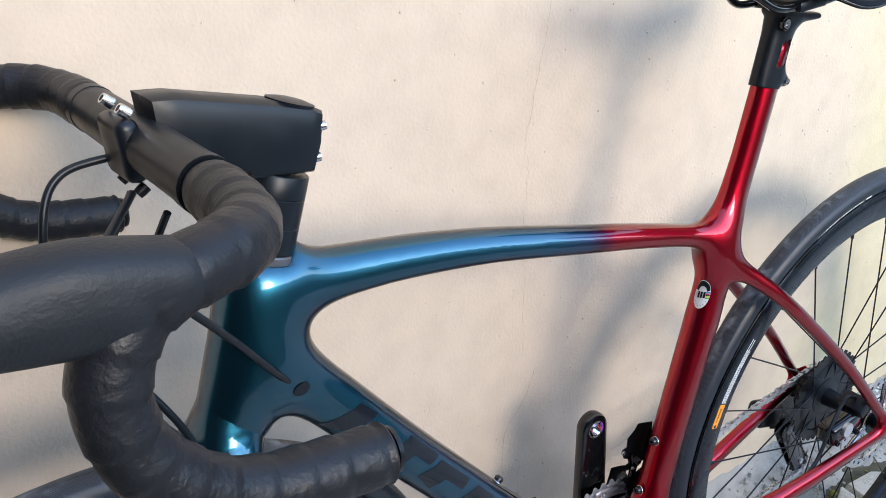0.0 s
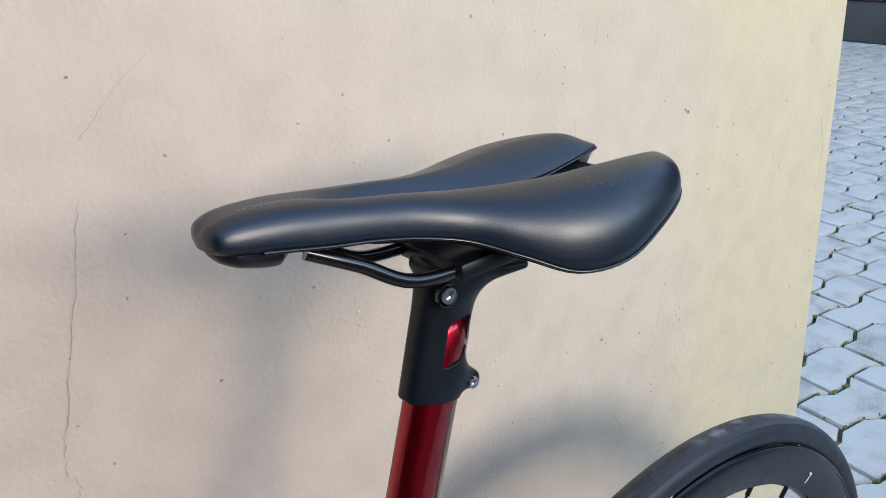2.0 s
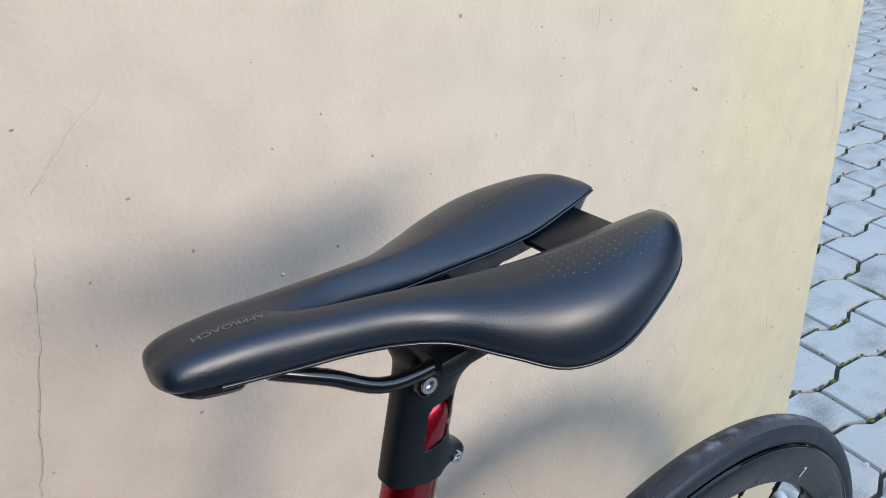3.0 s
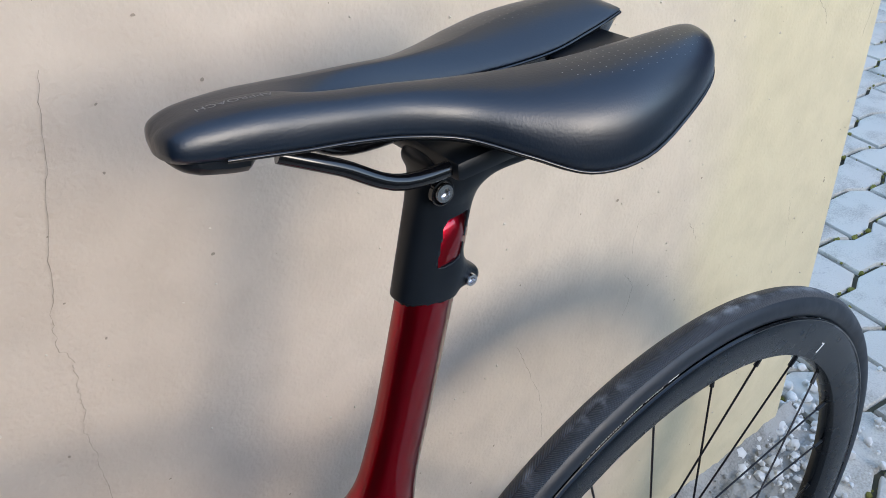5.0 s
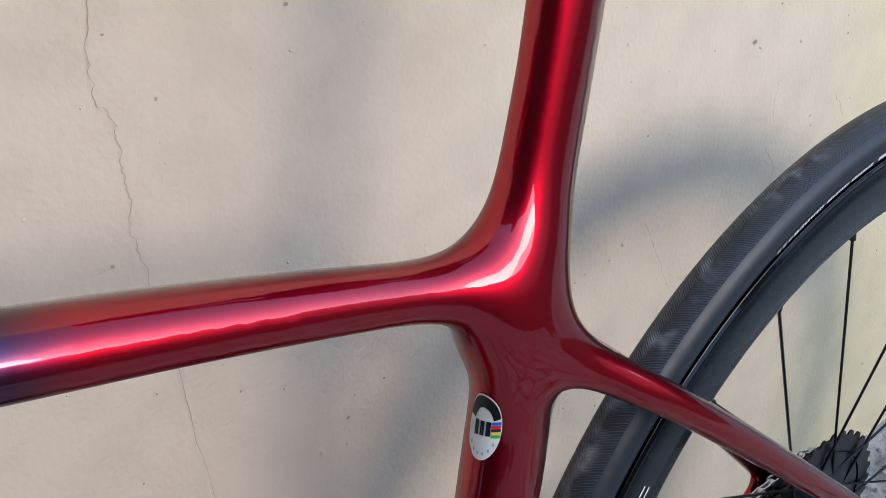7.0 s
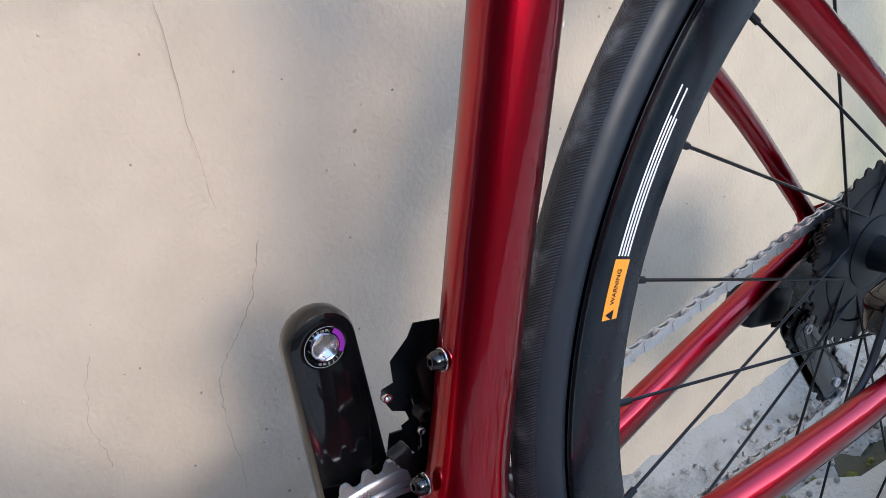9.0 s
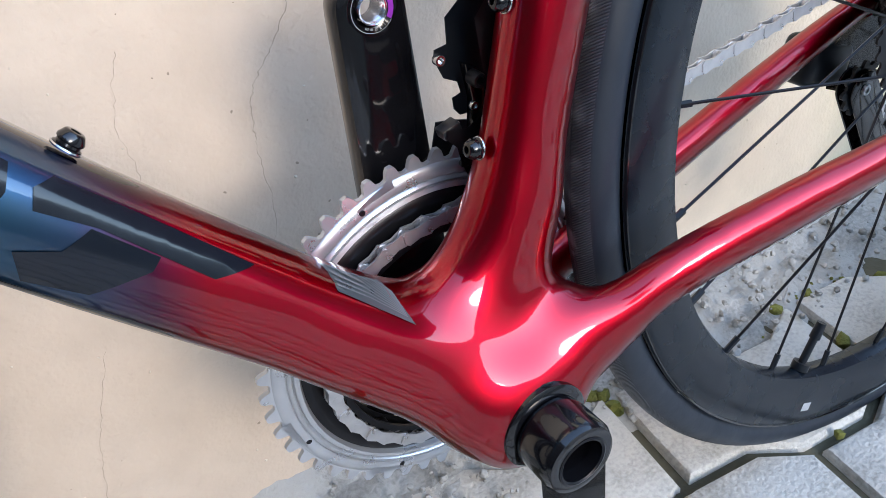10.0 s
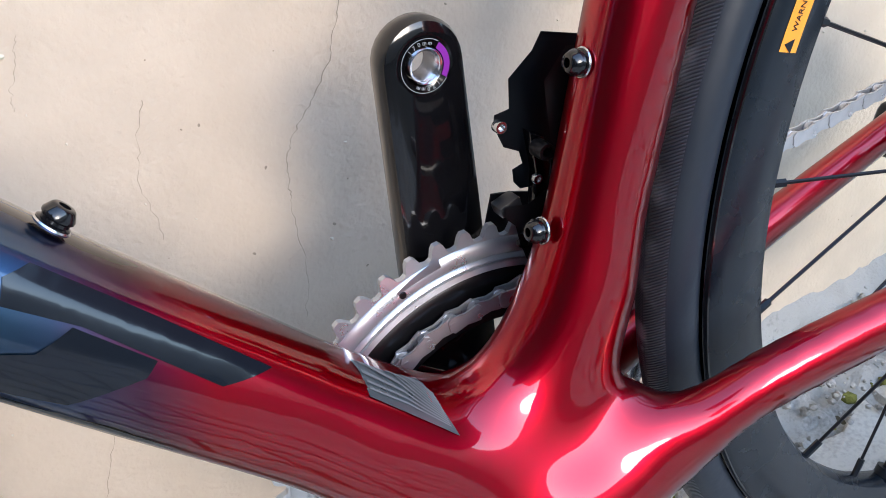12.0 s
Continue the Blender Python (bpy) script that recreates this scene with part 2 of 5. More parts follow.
def smooth_line(pts, n):
    """Catmull-Rom through pts, n steps a span."""
    P = np.array(pts, float)
    Q = np.vstack([2 * P[0] - P[1], P, 2 * P[-1] - P[-2]])
    out = []
    for i in range(1, len(Q) - 2):
        for t in np.linspace(0, 1, n, endpoint=False):
            a, b, c, d = Q[i - 1], Q[i], Q[i + 1], Q[i + 2]
            out.append(0.5 * (2 * b + (c - a) * t + (2 * a - 5 * b + 4 * c - d) * t * t + (3 * b - a - 3 * c + d) * t ** 3))
    out.append(P[-1])
    return np.array(out)


def sweep(line, rad, n=16, closed=False, squash=1.0, up=(0, 0, 1), caps=True):
    """A tube along line; rad: one radius or one for each point; squash: width over height."""
    L = np.array(line, float)
    R = np.full(len(L), rad) if np.isscalar(rad) else np.array(rad, float)
    T = np.gradient(L, axis=0)
    if closed:
        T = np.roll(L, -1, 0) - np.roll(L, 1, 0)
    T /= np.linalg.norm(T, axis=1)[:, None]
    u = np.array(up, float)
    V, F = [], []
    for p, t, r in zip(L, T, R):
        u = u - (u @ t) * t
        if np.linalg.norm(u) < 1e-6:
            u = np.cross(t, (0.3, 0.7, 0.2))
        u /= np.linalg.norm(u)
        w = np.cross(t, u)
        for k in range(n):
            a = 2 * math.pi * k / n
            V.append(p + r * (math.cos(a) * u + squash * math.sin(a) * w))
    m = len(L)
    for i in range(m if closed else m - 1):
        for k in range(n):
            j = (i + 1) % m
            F.append((i * n + k, i * n + (k + 1) % n, j * n + (k + 1) % n, j * n + k))
    if caps and not closed:
        F += [tuple(range(n))[::-1], tuple((m - 1) * n + k for k in range(n))]
    return V, F


def lathe(profile, n=48, closed=False):
    """Turns (radius, y) pairs about the y axis."""
    V, F = [], []
    m = len(profile)
    for k in range(n):
        a = 2 * math.pi * k / n
        V += [(r * math.cos(a), y, r * math.sin(a)) for r, y in profile]
    for k in range(n):
        j = (k + 1) % n
        for i in range(m if closed else m - 1):
            h = (i + 1) % m
            F.append((k * m + i, k * m + h, j * m + h, j * m + i))
    return V, F


def disc(profile, n=32):
    """Like lathe, closed by faces at both ends of the profile."""
    V, F = lathe(profile, n)
    m = len(profile)
    F.append(tuple(k * m for k in range(n)))
    F.append(tuple(k * m + m - 1 for k in range(n))[::-1])
    return V, F


def plate(outline, y0, y1, bevel=0.0, holes=()):
    """A plate in the xz plane between y0 and y1, with chamfered rims; holes: (x, z, radius, sides)."""
    bm = bmesh.new()
    loops = [[Vector((x, 0, z)) for x, z in outline]]
    for x, z, r, k in holes:
        loops.append([Vector((x + r * math.cos(2 * math.pi * i / k), 0, z + r * math.sin(2 * math.pi * i / k))) for i in range(k)])
    edges = []
    for lp in loops:
        vs = [bm.verts.new(v) for v in lp]
        edges += [bm.edges.new((vs[i], vs[(i + 1) % len(vs)])) for i in range(len(vs))]
    bmesh.ops.triangle_fill(bm, edges=edges, use_beauty=True)
    if not bm.faces:
        bm.faces.new(bm.verts[:])
    bmesh.ops.recalc_face_normals(bm, faces=bm.faces)
    geo = bmesh.ops.extrude_face_region(bm, geom=bm.faces[:])
    for v in geo["geom"]:
        if isinstance(v, bmesh.types.BMVert):
            v.co.y = y1
    for v in bm.verts:
        if abs(v.co.y - y1) > 1e-9:
            v.co.y = y0
    bmesh.ops.recalc_face_normals(bm, faces=bm.faces)
    if bevel:
        rim = [e for e in bm.edges if len(e.link_faces) == 2 and e.calc_face_angle(0) > 1.2 and abs(e.verts[0].co.y - e.verts[1].co.y) < 1e-9]
        bmesh.ops.bevel(bm, geom=rim, offset=bevel, segments=2, affect="EDGES", profile=0.5)
    bm.verts.index_update()
    out = [v.co.copy() for v in bm.verts], [tuple(v.index for v in f.verts) for f in bm.faces]
    bm.free()
    return out


def block(sx, sy, sz, bevel=0.0, seg=2):
    bm = bmesh.new()
    bmesh.ops.create_cube(bm, size=1, matrix=Matrix.Diagonal((sx, sy, sz, 1)))
    if bevel:
        bmesh.ops.bevel(bm, geom=bm.edges[:], offset=bevel, segments=seg, affect="EDGES", profile=0.5)
    bm.verts.index_update()
    out = [v.co.copy() for v in bm.verts], [tuple(v.index for v in f.verts) for f in bm.faces]
    bm.free()
    return out


def rod(a, b, r, n=8, r2=None):
    return sweep([a, b], [r, r if r2 is None else r2], n)


# ---- soft joined solids ----
class Tube:
    """Limb of the frame along a line: a is its half height in the frame's plane, b its half width across, p its squareness."""

    def __init__(self, pts, a, b, p=2.0, n=5):
        k = np.linspace(0, 1, len(pts))
        self.line = smooth_line(pts, n)
        q = np.linspace(0, 1, len(self.line))
        self.a, self.b, self.p = np.interp(q, k, a), np.interp(q, k, b), p

    def dist(self, P):
        lo, hi = self.line.min(0) - 0.1, self.line.max(0) + 0.1
        take = np.all((P > lo) & (P < hi), axis=1)
        out = np.full(len(P), 0.1)
        rough = np.full(int(take.sum()), 1e9)
        Q = P[take]
        for i in range(0, len(self.line) - 1, 6):
            A, B = self.line[i], self.line[min(i + 6, len(self.line) - 1)]
            d = B - A
            t = np.clip((Q - A) @ d / (d @ d), 0, 1)
            rough = np.minimum(rough, np.linalg.norm(Q - A - t[:, None] * d, axis=1))
        close = rough < 0.075
        got = rough.copy()
        got[close] = self.near(Q[close])
        out[take] = got
        return out

    def near(self, P):
        best = np.full(len(P), 1e9)
        for i in range(len(self.line) - 1):
            A, B = self.line[i], self.line[i + 1]
            d = B - A
            t = np.clip((P - A) @ d / (d @ d), 0, 1)
            D = P - (A + t[:, None] * d)
            a = self.a[i] + t * (self.a[i + 1] - self.a[i])
            b = self.b[i] + t * (self.b[i + 1] - self.b[i])
            flat = np.hypot(D[:, 0], D[:, 2])
            q = ((flat / a) ** self.p + (np.abs(D[:, 1]) / b) ** self.p) ** (1 / self.p) + 1e-9
            r = np.linalg.norm(D, axis=1)
            best = np.minimum(best, r - r / q)
        return best


class Barrel:
    """Cylinder along y."""

    def __init__(self, x, z, r, half):
        self.c, self.r, self.half = (x, z), r, half

    def dist(self, P):
        d = np.hypot(P[:, 0] - self.c[0], P[:, 2] - self.c[1]) - self.r
        e = np.abs(P[:, 1]) - self.half
        return np.minimum(np.maximum(d, e), 0) + np.hypot(np.maximum(d, 0), np.maximum(e, 0)) - 0.003


def soft_union(parts, ks):
    def f(P):
        out = parts[0].dist(P)
        for s, k in zip(parts[1:], ks):
            d = s.dist(P)
            h = np.maximum(k - np.abs(out - d), 0) / k
            out = np.minimum(out, d) - h * h * h * k / 6
        return out
    return f


def grown(f, lo, hi, h):
    """The surface f = 0 inside the box as vertices, faces and normals."""
    lo = np.array(lo, float)
    dims = np.ceil((np.array(hi) - lo) / h / 4).astype(int) * 4
    c = np.stack(np.meshgrid(*[np.arange(d // 4) for d in dims], indexing="ij"), -1).reshape(-1, 3)
    near = c[np.abs(f(lo + (c * 4 + 2) * h)) < 4.5 * h]
    o = np.stack(np.meshgrid(*[np.arange(5)] * 3, indexing="ij"), -1).reshape(-1, 3)
    idx = np.unique((near[:, None] * 4 + o[None]).reshape(-1, 3), axis=0)
    grid = np.full(dims + 1, np.nan)
    grid[tuple(idx.T)] = f(lo + idx * h)
    S = grid < 0
    ok = ~np.isnan(grid)
    num = -np.ones(dims, int)
    cross = []
    for ax in range(3):
        a = [slice(None)] * 3
        b = [slice(None)] * 3
        a[ax], b[ax] = slice(0, -1), slice(1, None)
        x = ok[tuple(a)] & ok[tuple(b)] & (S[tuple(a)] != S[tuple(b)])
        cross.append(np.argwhere(x))
    cells, quads = {}, []
    def cell(k):
        return cells.setdefault(k, len(cells))
    for ax in range(3):
        u, v = (ax + 1) % 3, (ax + 2) % 3
        for e in cross[ax]:
            if e[u] == 0 or e[v] == 0:
                continue
            q = []
            for du, dv in ((0, 0), (-1, 0), (-1, -1), (0, -1)):
                g = list(e)
                g[u] += du
                g[v] += dv
                q.append(cell(tuple(g)))
            quads.append(q if S[tuple(e)] else q[::-1])
    V = lo + (np.array(list(cells)) + 0.5) * h

    def slope(P):
        e, here = 0.0002, f(P)
        return np.stack([f(P + np.eye(3)[k] * e) - here for k in range(3)], -1) / e
    Q = np.array(quads)
    for turn in range(3):
        g = slope(V)
        V = V - (f(V) / np.maximum((g * g).sum(1), 0.05))[:, None] * g
        if turn < 2:
            s, n = np.zeros_like(V), np.zeros(len(V))
            for k in range(4):
                np.add.at(s, Q[:, k], V[Q[:, (k + 1) % 4]] + V[Q[:, (k + 3) % 4]])
                np.add.at(n, Q[:, k], 2)
            V = 0.4 * V + 0.6 * s / np.maximum(n, 1)[:, None]
    g = slope(V)
    return V, Q, g / np.linalg.norm(g, axis=1)[:, None]


def grown_mesh(name, f, lo, hi, h):
    V, Q, N = grown(f, lo, hi, h)
    me = bpy.data.meshes.new(name)
    me.from_pydata(V.tolist(), [], Q.tolist())
    me.polygons.foreach_set("use_smooth", [True] * len(me.polygons))
    me.normals_split_custom_set_from_vertices(N.tolist())
    return me


def exact(me, f):
    """Moves a grown mesh onto its surface and gives it the surface's own normals."""
    P = np.empty(len(me.vertices) * 3, np.float32)
    me.vertices.foreach_get("co", P)
    P = P.reshape(-1, 3).astype(float)
    e = 0.0006
    d = f(P)
    g = np.stack([f(P + np.eye(3)[k] * e) - d for k in range(3)], -1) / e
    P -= np.clip(d / np.maximum((g * g).sum(1), 0.2), -0.001, 0.001)[:, None] * g
    me.vertices.foreach_set("co", P.astype(np.float32).ravel())
    e = 0.0035
    g = np.stack([f(P + np.eye(3)[k] * e) - f(P - np.eye(3)[k] * e) for k in range(3)], -1)
    g /= np.maximum(np.linalg.norm(g, axis=1), 1e-9)[:, None]
    E = np.empty(len(me.edges) * 2, np.int32)
    me.edges.foreach_get("vertices", E)
    E = E.reshape(-1, 2)
    for _ in range(36):
        q = g.copy()
        for a, b in ((0, 1), (1, 0)):
            for k in range(3):
                q[:, k] += np.bincount(E[:, a], g[E[:, b], k], len(g))
        g = q / np.maximum(np.linalg.norm(q, axis=1), 1e-9)[:, None]
    me.update()
    me.normals_split_custom_set_from_vertices([tuple(map(float, v)) for v in g])
    return me


# ---- structure ----
WALL_Y = 0.203


def wall():
    """Plastered wall; its end leans back a little."""
    def end(z):
        return 1.016 - 0.058 * z
    V, F = [], []
    zs = [-0.1, 0.3, 0.8, 1.4, 2.0, 3.2]
    for z in zs:
        V += [(-4, WALL_Y, z), (end(z) - 0.012, WALL_Y, z), (end(z) - 0.003, WALL_Y + 0.003, z), (end(z), WALL_Y + 0.012, z), (end(z), WALL_Y + 0.24, z), (-4, WALL_Y + 0.24, z)]
    for i in range(len(zs) - 1):
        for k in range(6):
            F.append((i * 6 + k, i * 6 + (k + 1) % 6, i * 6 + 6 + (k + 1) % 6, i * 6 + 6 + k))
    F += [tuple(range(6)), tuple(30 + k for k in range(6))]
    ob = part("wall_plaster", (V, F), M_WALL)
    return tagged(ob, "beige plastered wall with hairline cracks", "wall", kind="structure")


WALL = wall()
BASE = part("ground", ([(-60, -60, -0.014), (60, -60, -0.014), (60, 60, -0.014), (-60, 60, -0.014)], [(0, 1, 2, 3)]), M_JOINT)
tagged(BASE, "dark soil and moss under the paving", "ground", kind="structure")

# unseen walls, added to block light from the left and darken the paint's reflections
M_DARKWALL = material("unseen_wall_dark", (0.040, 0.034, 0.030), 0.9, var=0.25, var_size=6, bump=0.5, bump_size=90)
tagged(part("wall_west", placed(block(0.2, 5.2, 3.2, 0.01), pose(-1.62, -2.2, 1.5)), M_DARKWALL), "unseen dark wall added to block light and darken reflections from the left", "wall", kind="structure")
tagged(part("wall_south", placed(block(0.55, 0.2, 3.2, 0.01), pose(-1.245, -1.75, 1.5)), M_DARKWALL), "unseen dark wall added to darken reflections in the paint", "wall", kind="structure")
# unseen pale wall, added as a reflector to brighten the seat tube
tagged(part("wall_yard", placed(block(14, 0.2, 2.0, 0.01), pose(4.0, -5.2, 0.9)), material("unseen_wall_pale", (0.42, 0.39, 0.35), 0.9, var=0.15, var_size=3, bump=0.4, bump_size=70)), "unseen low pale wall added to brighten reflections in the frame", "wall", kind="structure")

# ---- bicycle ----
BIKE = new("bicycle")
tagged(BIKE, "blue to red carbon road bicycle leaning by a beige wall", "bicycle")
BB = Vector((0.010, 0, 0.265))
AXLE = Vector((0.4117, 0.0047, 0.3235))
SHIFT = AXLE - Vector((0.402, 0, 0.333))
TYRE_R, TYRE_A, TYRE_B = 0.3250, 0.0134, 0.0138

frame_limbs = [
    Tube([(0.012, 0, 0.266), (0.050, 0, 0.394), (0.0755, 0, 0.478), (0.107, 0, 0.5785), (0.1235, 0, 0.642), (0.139, 0, 0.704), (0.1535, 0, 0.7485), (0.169, 0, 0.801), (0.182, 0, 0.845)],
         [0.021, 0.0190, 0.0187, 0.0190, 0.0175, 0.0165, 0.016, 0.016, 0.016], [0.022, 0.0158, 0.0155, 0.0160, 0.0145, 0.0112, 0.0102, 0.0100, 0.0098], 2.4, 6),
    Tube([(-0.350, 0, 0.772), (-0.26, 0, 0.765), (-0.165, 0, 0.748), (-0.06, 0, 0.7207), (0.0, 0, 0.7052), (0.06, 0, 0.6876), (0.106, 0, 0.672)],
         [0.022, 0.0165, 0.0138, 0.0121, 0.0113, 0.0107, 0.0105], [0.02, 0.020, 0.0185, 0.017, 0.016, 0.014, 0.011], 2.3),
    Tube([(-0.3525, 0, 0.795), (-0.371, 0, 0.745), (-0.3945, 0, 0.682)], [0.0195, 0.0225, 0.026], [0.0195, 0.0205, 0.025], 2.0),
    Tube([(-0.356, 0, 0.718), (-0.3246, 0, 0.676), (-0.2506, 0, 0.5747), (-0.148, 0, 0.442), (-0.0775, 0, 0.358), (0.002, 0, 0.260)],
         [0.024, 0.0225, 0.0222, 0.0222, 0.0222, 0.024], [0.024, 0.0245, 0.0245, 0.0248, 0.0268, 0.0375], 2.6),
    Tube([(-0.058, 0, 0.338), (-0.010, 0, 0.312), (0.038, 0, 0.356)], [0.010, 0.0215, 0.012], [0.010, 0.019, 0.010], 2.2),
    Barrel(BB.x, BB.z, 0.0180, 0.037),
    Barrel(0.047, 0.292, 0.009, 0.032),
    Tube([(0.044, -0.026, 0.270), (0.062, -0.035, 0.287), (0.091, -0.046, 0.309), (0.1579, -0.0561, 0.3191), (0.2553, -0.0604, 0.3198), (0.4077, -0.0623, 0.3215)],
         [0.0125, 0.0142, 0.0145, 0.0135, 0.0115, 0.010], [0.010, 0.0095, 0.009, 0.0085, 0.0075, 0.005], 2.3),
    Tube([(0.03, 0.026, 0.264), (0.1, 0.041, 0.275), (0.1819, 0.0499, 0.2901), (0.3283, 0.0636, 0.3138), (0.4037, 0.0707, 0.3215)],
         [0.018, 0.014, 0.0125, 0.011, 0.010], [0.012, 0.009, 0.0085, 0.0075, 0.005], 2.3),
    Tube([(0.118, -0.002, 0.65), (0.133, -0.012, 0.636), (0.155, -0.0255, 0.6165), (0.185, -0.037, 0.589), (0.2379, -0.0461, 0.5341), (0.3173, -0.0544, 0.4468), (0.4057, -0.0623, 0.3355)],
         [0.012, 0.0105, 0.009, 0.008, 0.0075, 0.0072, 0.0072], [0.010, 0.009, 0.0075, 0.0065, 0.0062, 0.006, 0.005], 2.1, 6),
    Tube([(0.118, 0.002, 0.65), (0.133, 0.012, 0.636), (0.155, 0.0255, 0.6165), (0.185, 0.037, 0.589), (0.2379, 0.0479, 0.5341), (0.3173, 0.0596, 0.4468), (0.4057, 0.0717, 0.3355)],
         [0.012, 0.0105, 0.009, 0.008, 0.0075, 0.0072, 0.0072], [0.010, 0.009, 0.0075, 0.0065, 0.0062, 0.006, 0.005], 2.1, 6),
]
joined = soft_union(frame_limbs, [0.060, 0.060, 0.055, 0.030, 0.055, 0.030, 0.042, 0.035, 0.030, 0.030])


def frame_shape(P):
    """The joined limbs, cut square at the top of the head tube."""
    top = (P[:, 0] + 0.3515) * 0.358 + (P[:, 2] - 0.7985) * 0.934
    return np.maximum(joined(P), top - 2 * np.maximum(0, P[:, 0] + 0.338))


FRAME = part("frame", exact(grown_mesh("frame", frame_shape, (-0.43, -0.085, 0.205), (0.43, 0.085, 0.87), 0.0028), frame_shape), M_PAINT, BIKE, "glossy carbon frame fading from petrol blue to candy red")


def rim_r(r):
    """Radius on the rim from its share of the rim's depth."""
    return 0.2743 + (r - 0.2665) * 0.887


RIM = [(rim_r(r), y) for r, y in ((0.3135, 0.0122), (0.3115, 0.0138), (0.302, 0.0144), (0.29, 0.0138), (0.278, 0.0118), (0.2695, 0.0085), (0.2665, 0.003))]


def wheel(centre, name, phase=82.5, driven=True):
    m = Matrix.Translation(centre)
    prof = RIM + [(r, -y) for r, y in RIM[::-1]] + [(0.310, -0.009), (0.310, 0.009)]
    rim = part(name, placed(lathe(prof, 128, True), m), M_CARBON, BIKE, "deep black carbon wheel")
    tp = [(TYRE_R + TYRE_A * math.cos(a), TYRE_B * math.sin(a)) for a in np.linspace(-2.3, 2.3, 23)]
    part("tyre", placed(lathe(tp, 160), m), tyre_rubber(centre), rim, "black road tyre with a fine file tread")
    for s in (-1, 1):
        part("bead_line", placed(lathe([(0.3157, s * 0.0126), (0.3151, s * 0.0142), (0.3143, s * 0.0144), (0.3137, s * 0.0138)], 160), m), M_GLOSS, rim)
    hub = [(0.006, -0.062), (0.011, -0.06), (0.011, -0.052), (0.0185, -0.05), (0.0185, -0.044), (0.026, -0.04), (0.026, -0.035), (0.012, -0.031), (0.0105, 0.0), (0.013, 0.02), (0.027, 0.022), (0.027, 0.027), (0.017, 0.03), (0.017, 0.058), (0.006, 0.062)]
    part("hub", placed(disc(hub, 40), m), M_BLACK, rim)
    for k in range(24):
        a = radians(phase + 15 * k)
        side = -1 if k % 3 == 0 else 1
        lean = radians(62) * ((1 if (k // 3) % 2 == 0 else -1) if k % 3 == 0 else (-1 if k % 3 == 1 else 1))
        p = Vector((0.2733 * math.cos(a), 0.0, 0.2733 * math.sin(a)))
        q = Vector((0.0235 * math.cos(a + lean), 0.0245 if side > 0 else -0.0375, 0.0235 * math.sin(a + lean)))
        part("spoke", placed(rod(q, p, 0.0010, 6), m), M_DARKMETAL, rim)
        d = (q - p).normalized()
        part("nipple", placed(rod(p - d * 0.003, p + d * 0.011, 0.0021, 6), m), M_BLACK, rim)
    a = radians(240.5)
    d = Vector((math.cos(a), 0, math.sin(a)))
    part("valve", placed(merge(rod(d * 0.276, d * 0.236, 0.003, 10), rod(d * 0.274, d * 0.268, 0.0065, 12), rod(d * 0.247, d * 0.234, 0.0042, 10, 0.0036)), m), M_BLACK, rim)
    return rim


REAR = wheel(AXLE, "rear_wheel")
# ---- patches that follow a surface ----
def drape(outline, lift=0.0004, side=-1, f=None, cut=3):
    """A thin patch laid on the frame; outline in x, z."""
    bm = bmesh.new()
    vs = [bm.verts.new((x, 0, z)) for x, z in outline]
    es = [bm.edges.new((vs[i], vs[(i + 1) % len(vs)])) for i in range(len(vs))]
    bmesh.ops.triangle_fill(bm, edges=es, use_beauty=True)
    for _ in range(cut):
        long = [e for e in bm.edges if e.calc_length() > 0.0035]
        if not long:
            break
        bmesh.ops.subdivide_edges(bm, edges=long, cuts=1)
        bmesh.ops.triangulate(bm, faces=bm.faces[:])
    bm.verts.index_update()
    P = np.array([v.co for v in bm.verts])
    F = [tuple(v.index for v in q.verts) for q in bm.faces]
    bm.free()
    f = f or frame_shape
    P[:, 1] = side * 0.075
    for _ in range(22):
        P[:, 1] = side * np.maximum(0, side * P[:, 1] - np.clip(f(P), -0.004, 0.03) * 0.85)
    for _ in range(3):
        g = np.stack([f(P + np.eye(3)[k] * 0.0005) - f(P) for k in range(3)], -1) / 0.0005
        P -= (f(P) / np.maximum((g * g).sum(1), 0.1))[:, None] * g
    e = 0.0005
    g = np.stack([f(P + np.eye(3)[k] * e) - f(P - np.eye(3)[k] * e) for k in range(3)], -1)
    g /= np.maximum(np.linalg.norm(g, axis=1), 1e-9)[:, None]
    return P + lift * g, F


def wrap(centre, side, outline, lift=0.0004, turn=0.0):
    """A small patch wrapped on the frame; outline in the patch's own plane, side: its level axis."""
    u = Vector(side).normalized()
    v = Vector((0.25, 0, 0.968))
    bm = bmesh.new()
    vs = [bm.verts.new((x, y, 0)) for x, y in outline]
    es = [bm.edges.new((vs[i], vs[(i + 1) % len(vs)])) for i in range(len(vs))]
    bmesh.ops.triangle_fill(bm, edges=es, use_beauty=True)
    for _ in range(3):
        long = [e for e in bm.edges if e.calc_length() > 0.003]
        if not long:
            break
        bmesh.ops.subdivide_edges(bm, edges=long, cuts=1)
        bmesh.ops.triangulate(bm, faces=bm.faces[:])
    bm.verts.index_update()
    P = np.array([Vector(centre) + q.co.x * u + q.co.y * v for q in bm.verts])
    F = [tuple(q.index for q in f.verts) for f in bm.faces]
    bm.free()
    e = 0.0005
    for _ in range(6):
        f = frame_shape(P)
        g = np.stack([frame_shape(P + np.eye(3)[k] * e) - frame_shape(P - np.eye(3)[k] * e) for k in range(3)], -1) / (2 * e)
        P = P - ((f - lift) / np.maximum((g * g).sum(1), 0.1))[:, None] * g
    return P, F


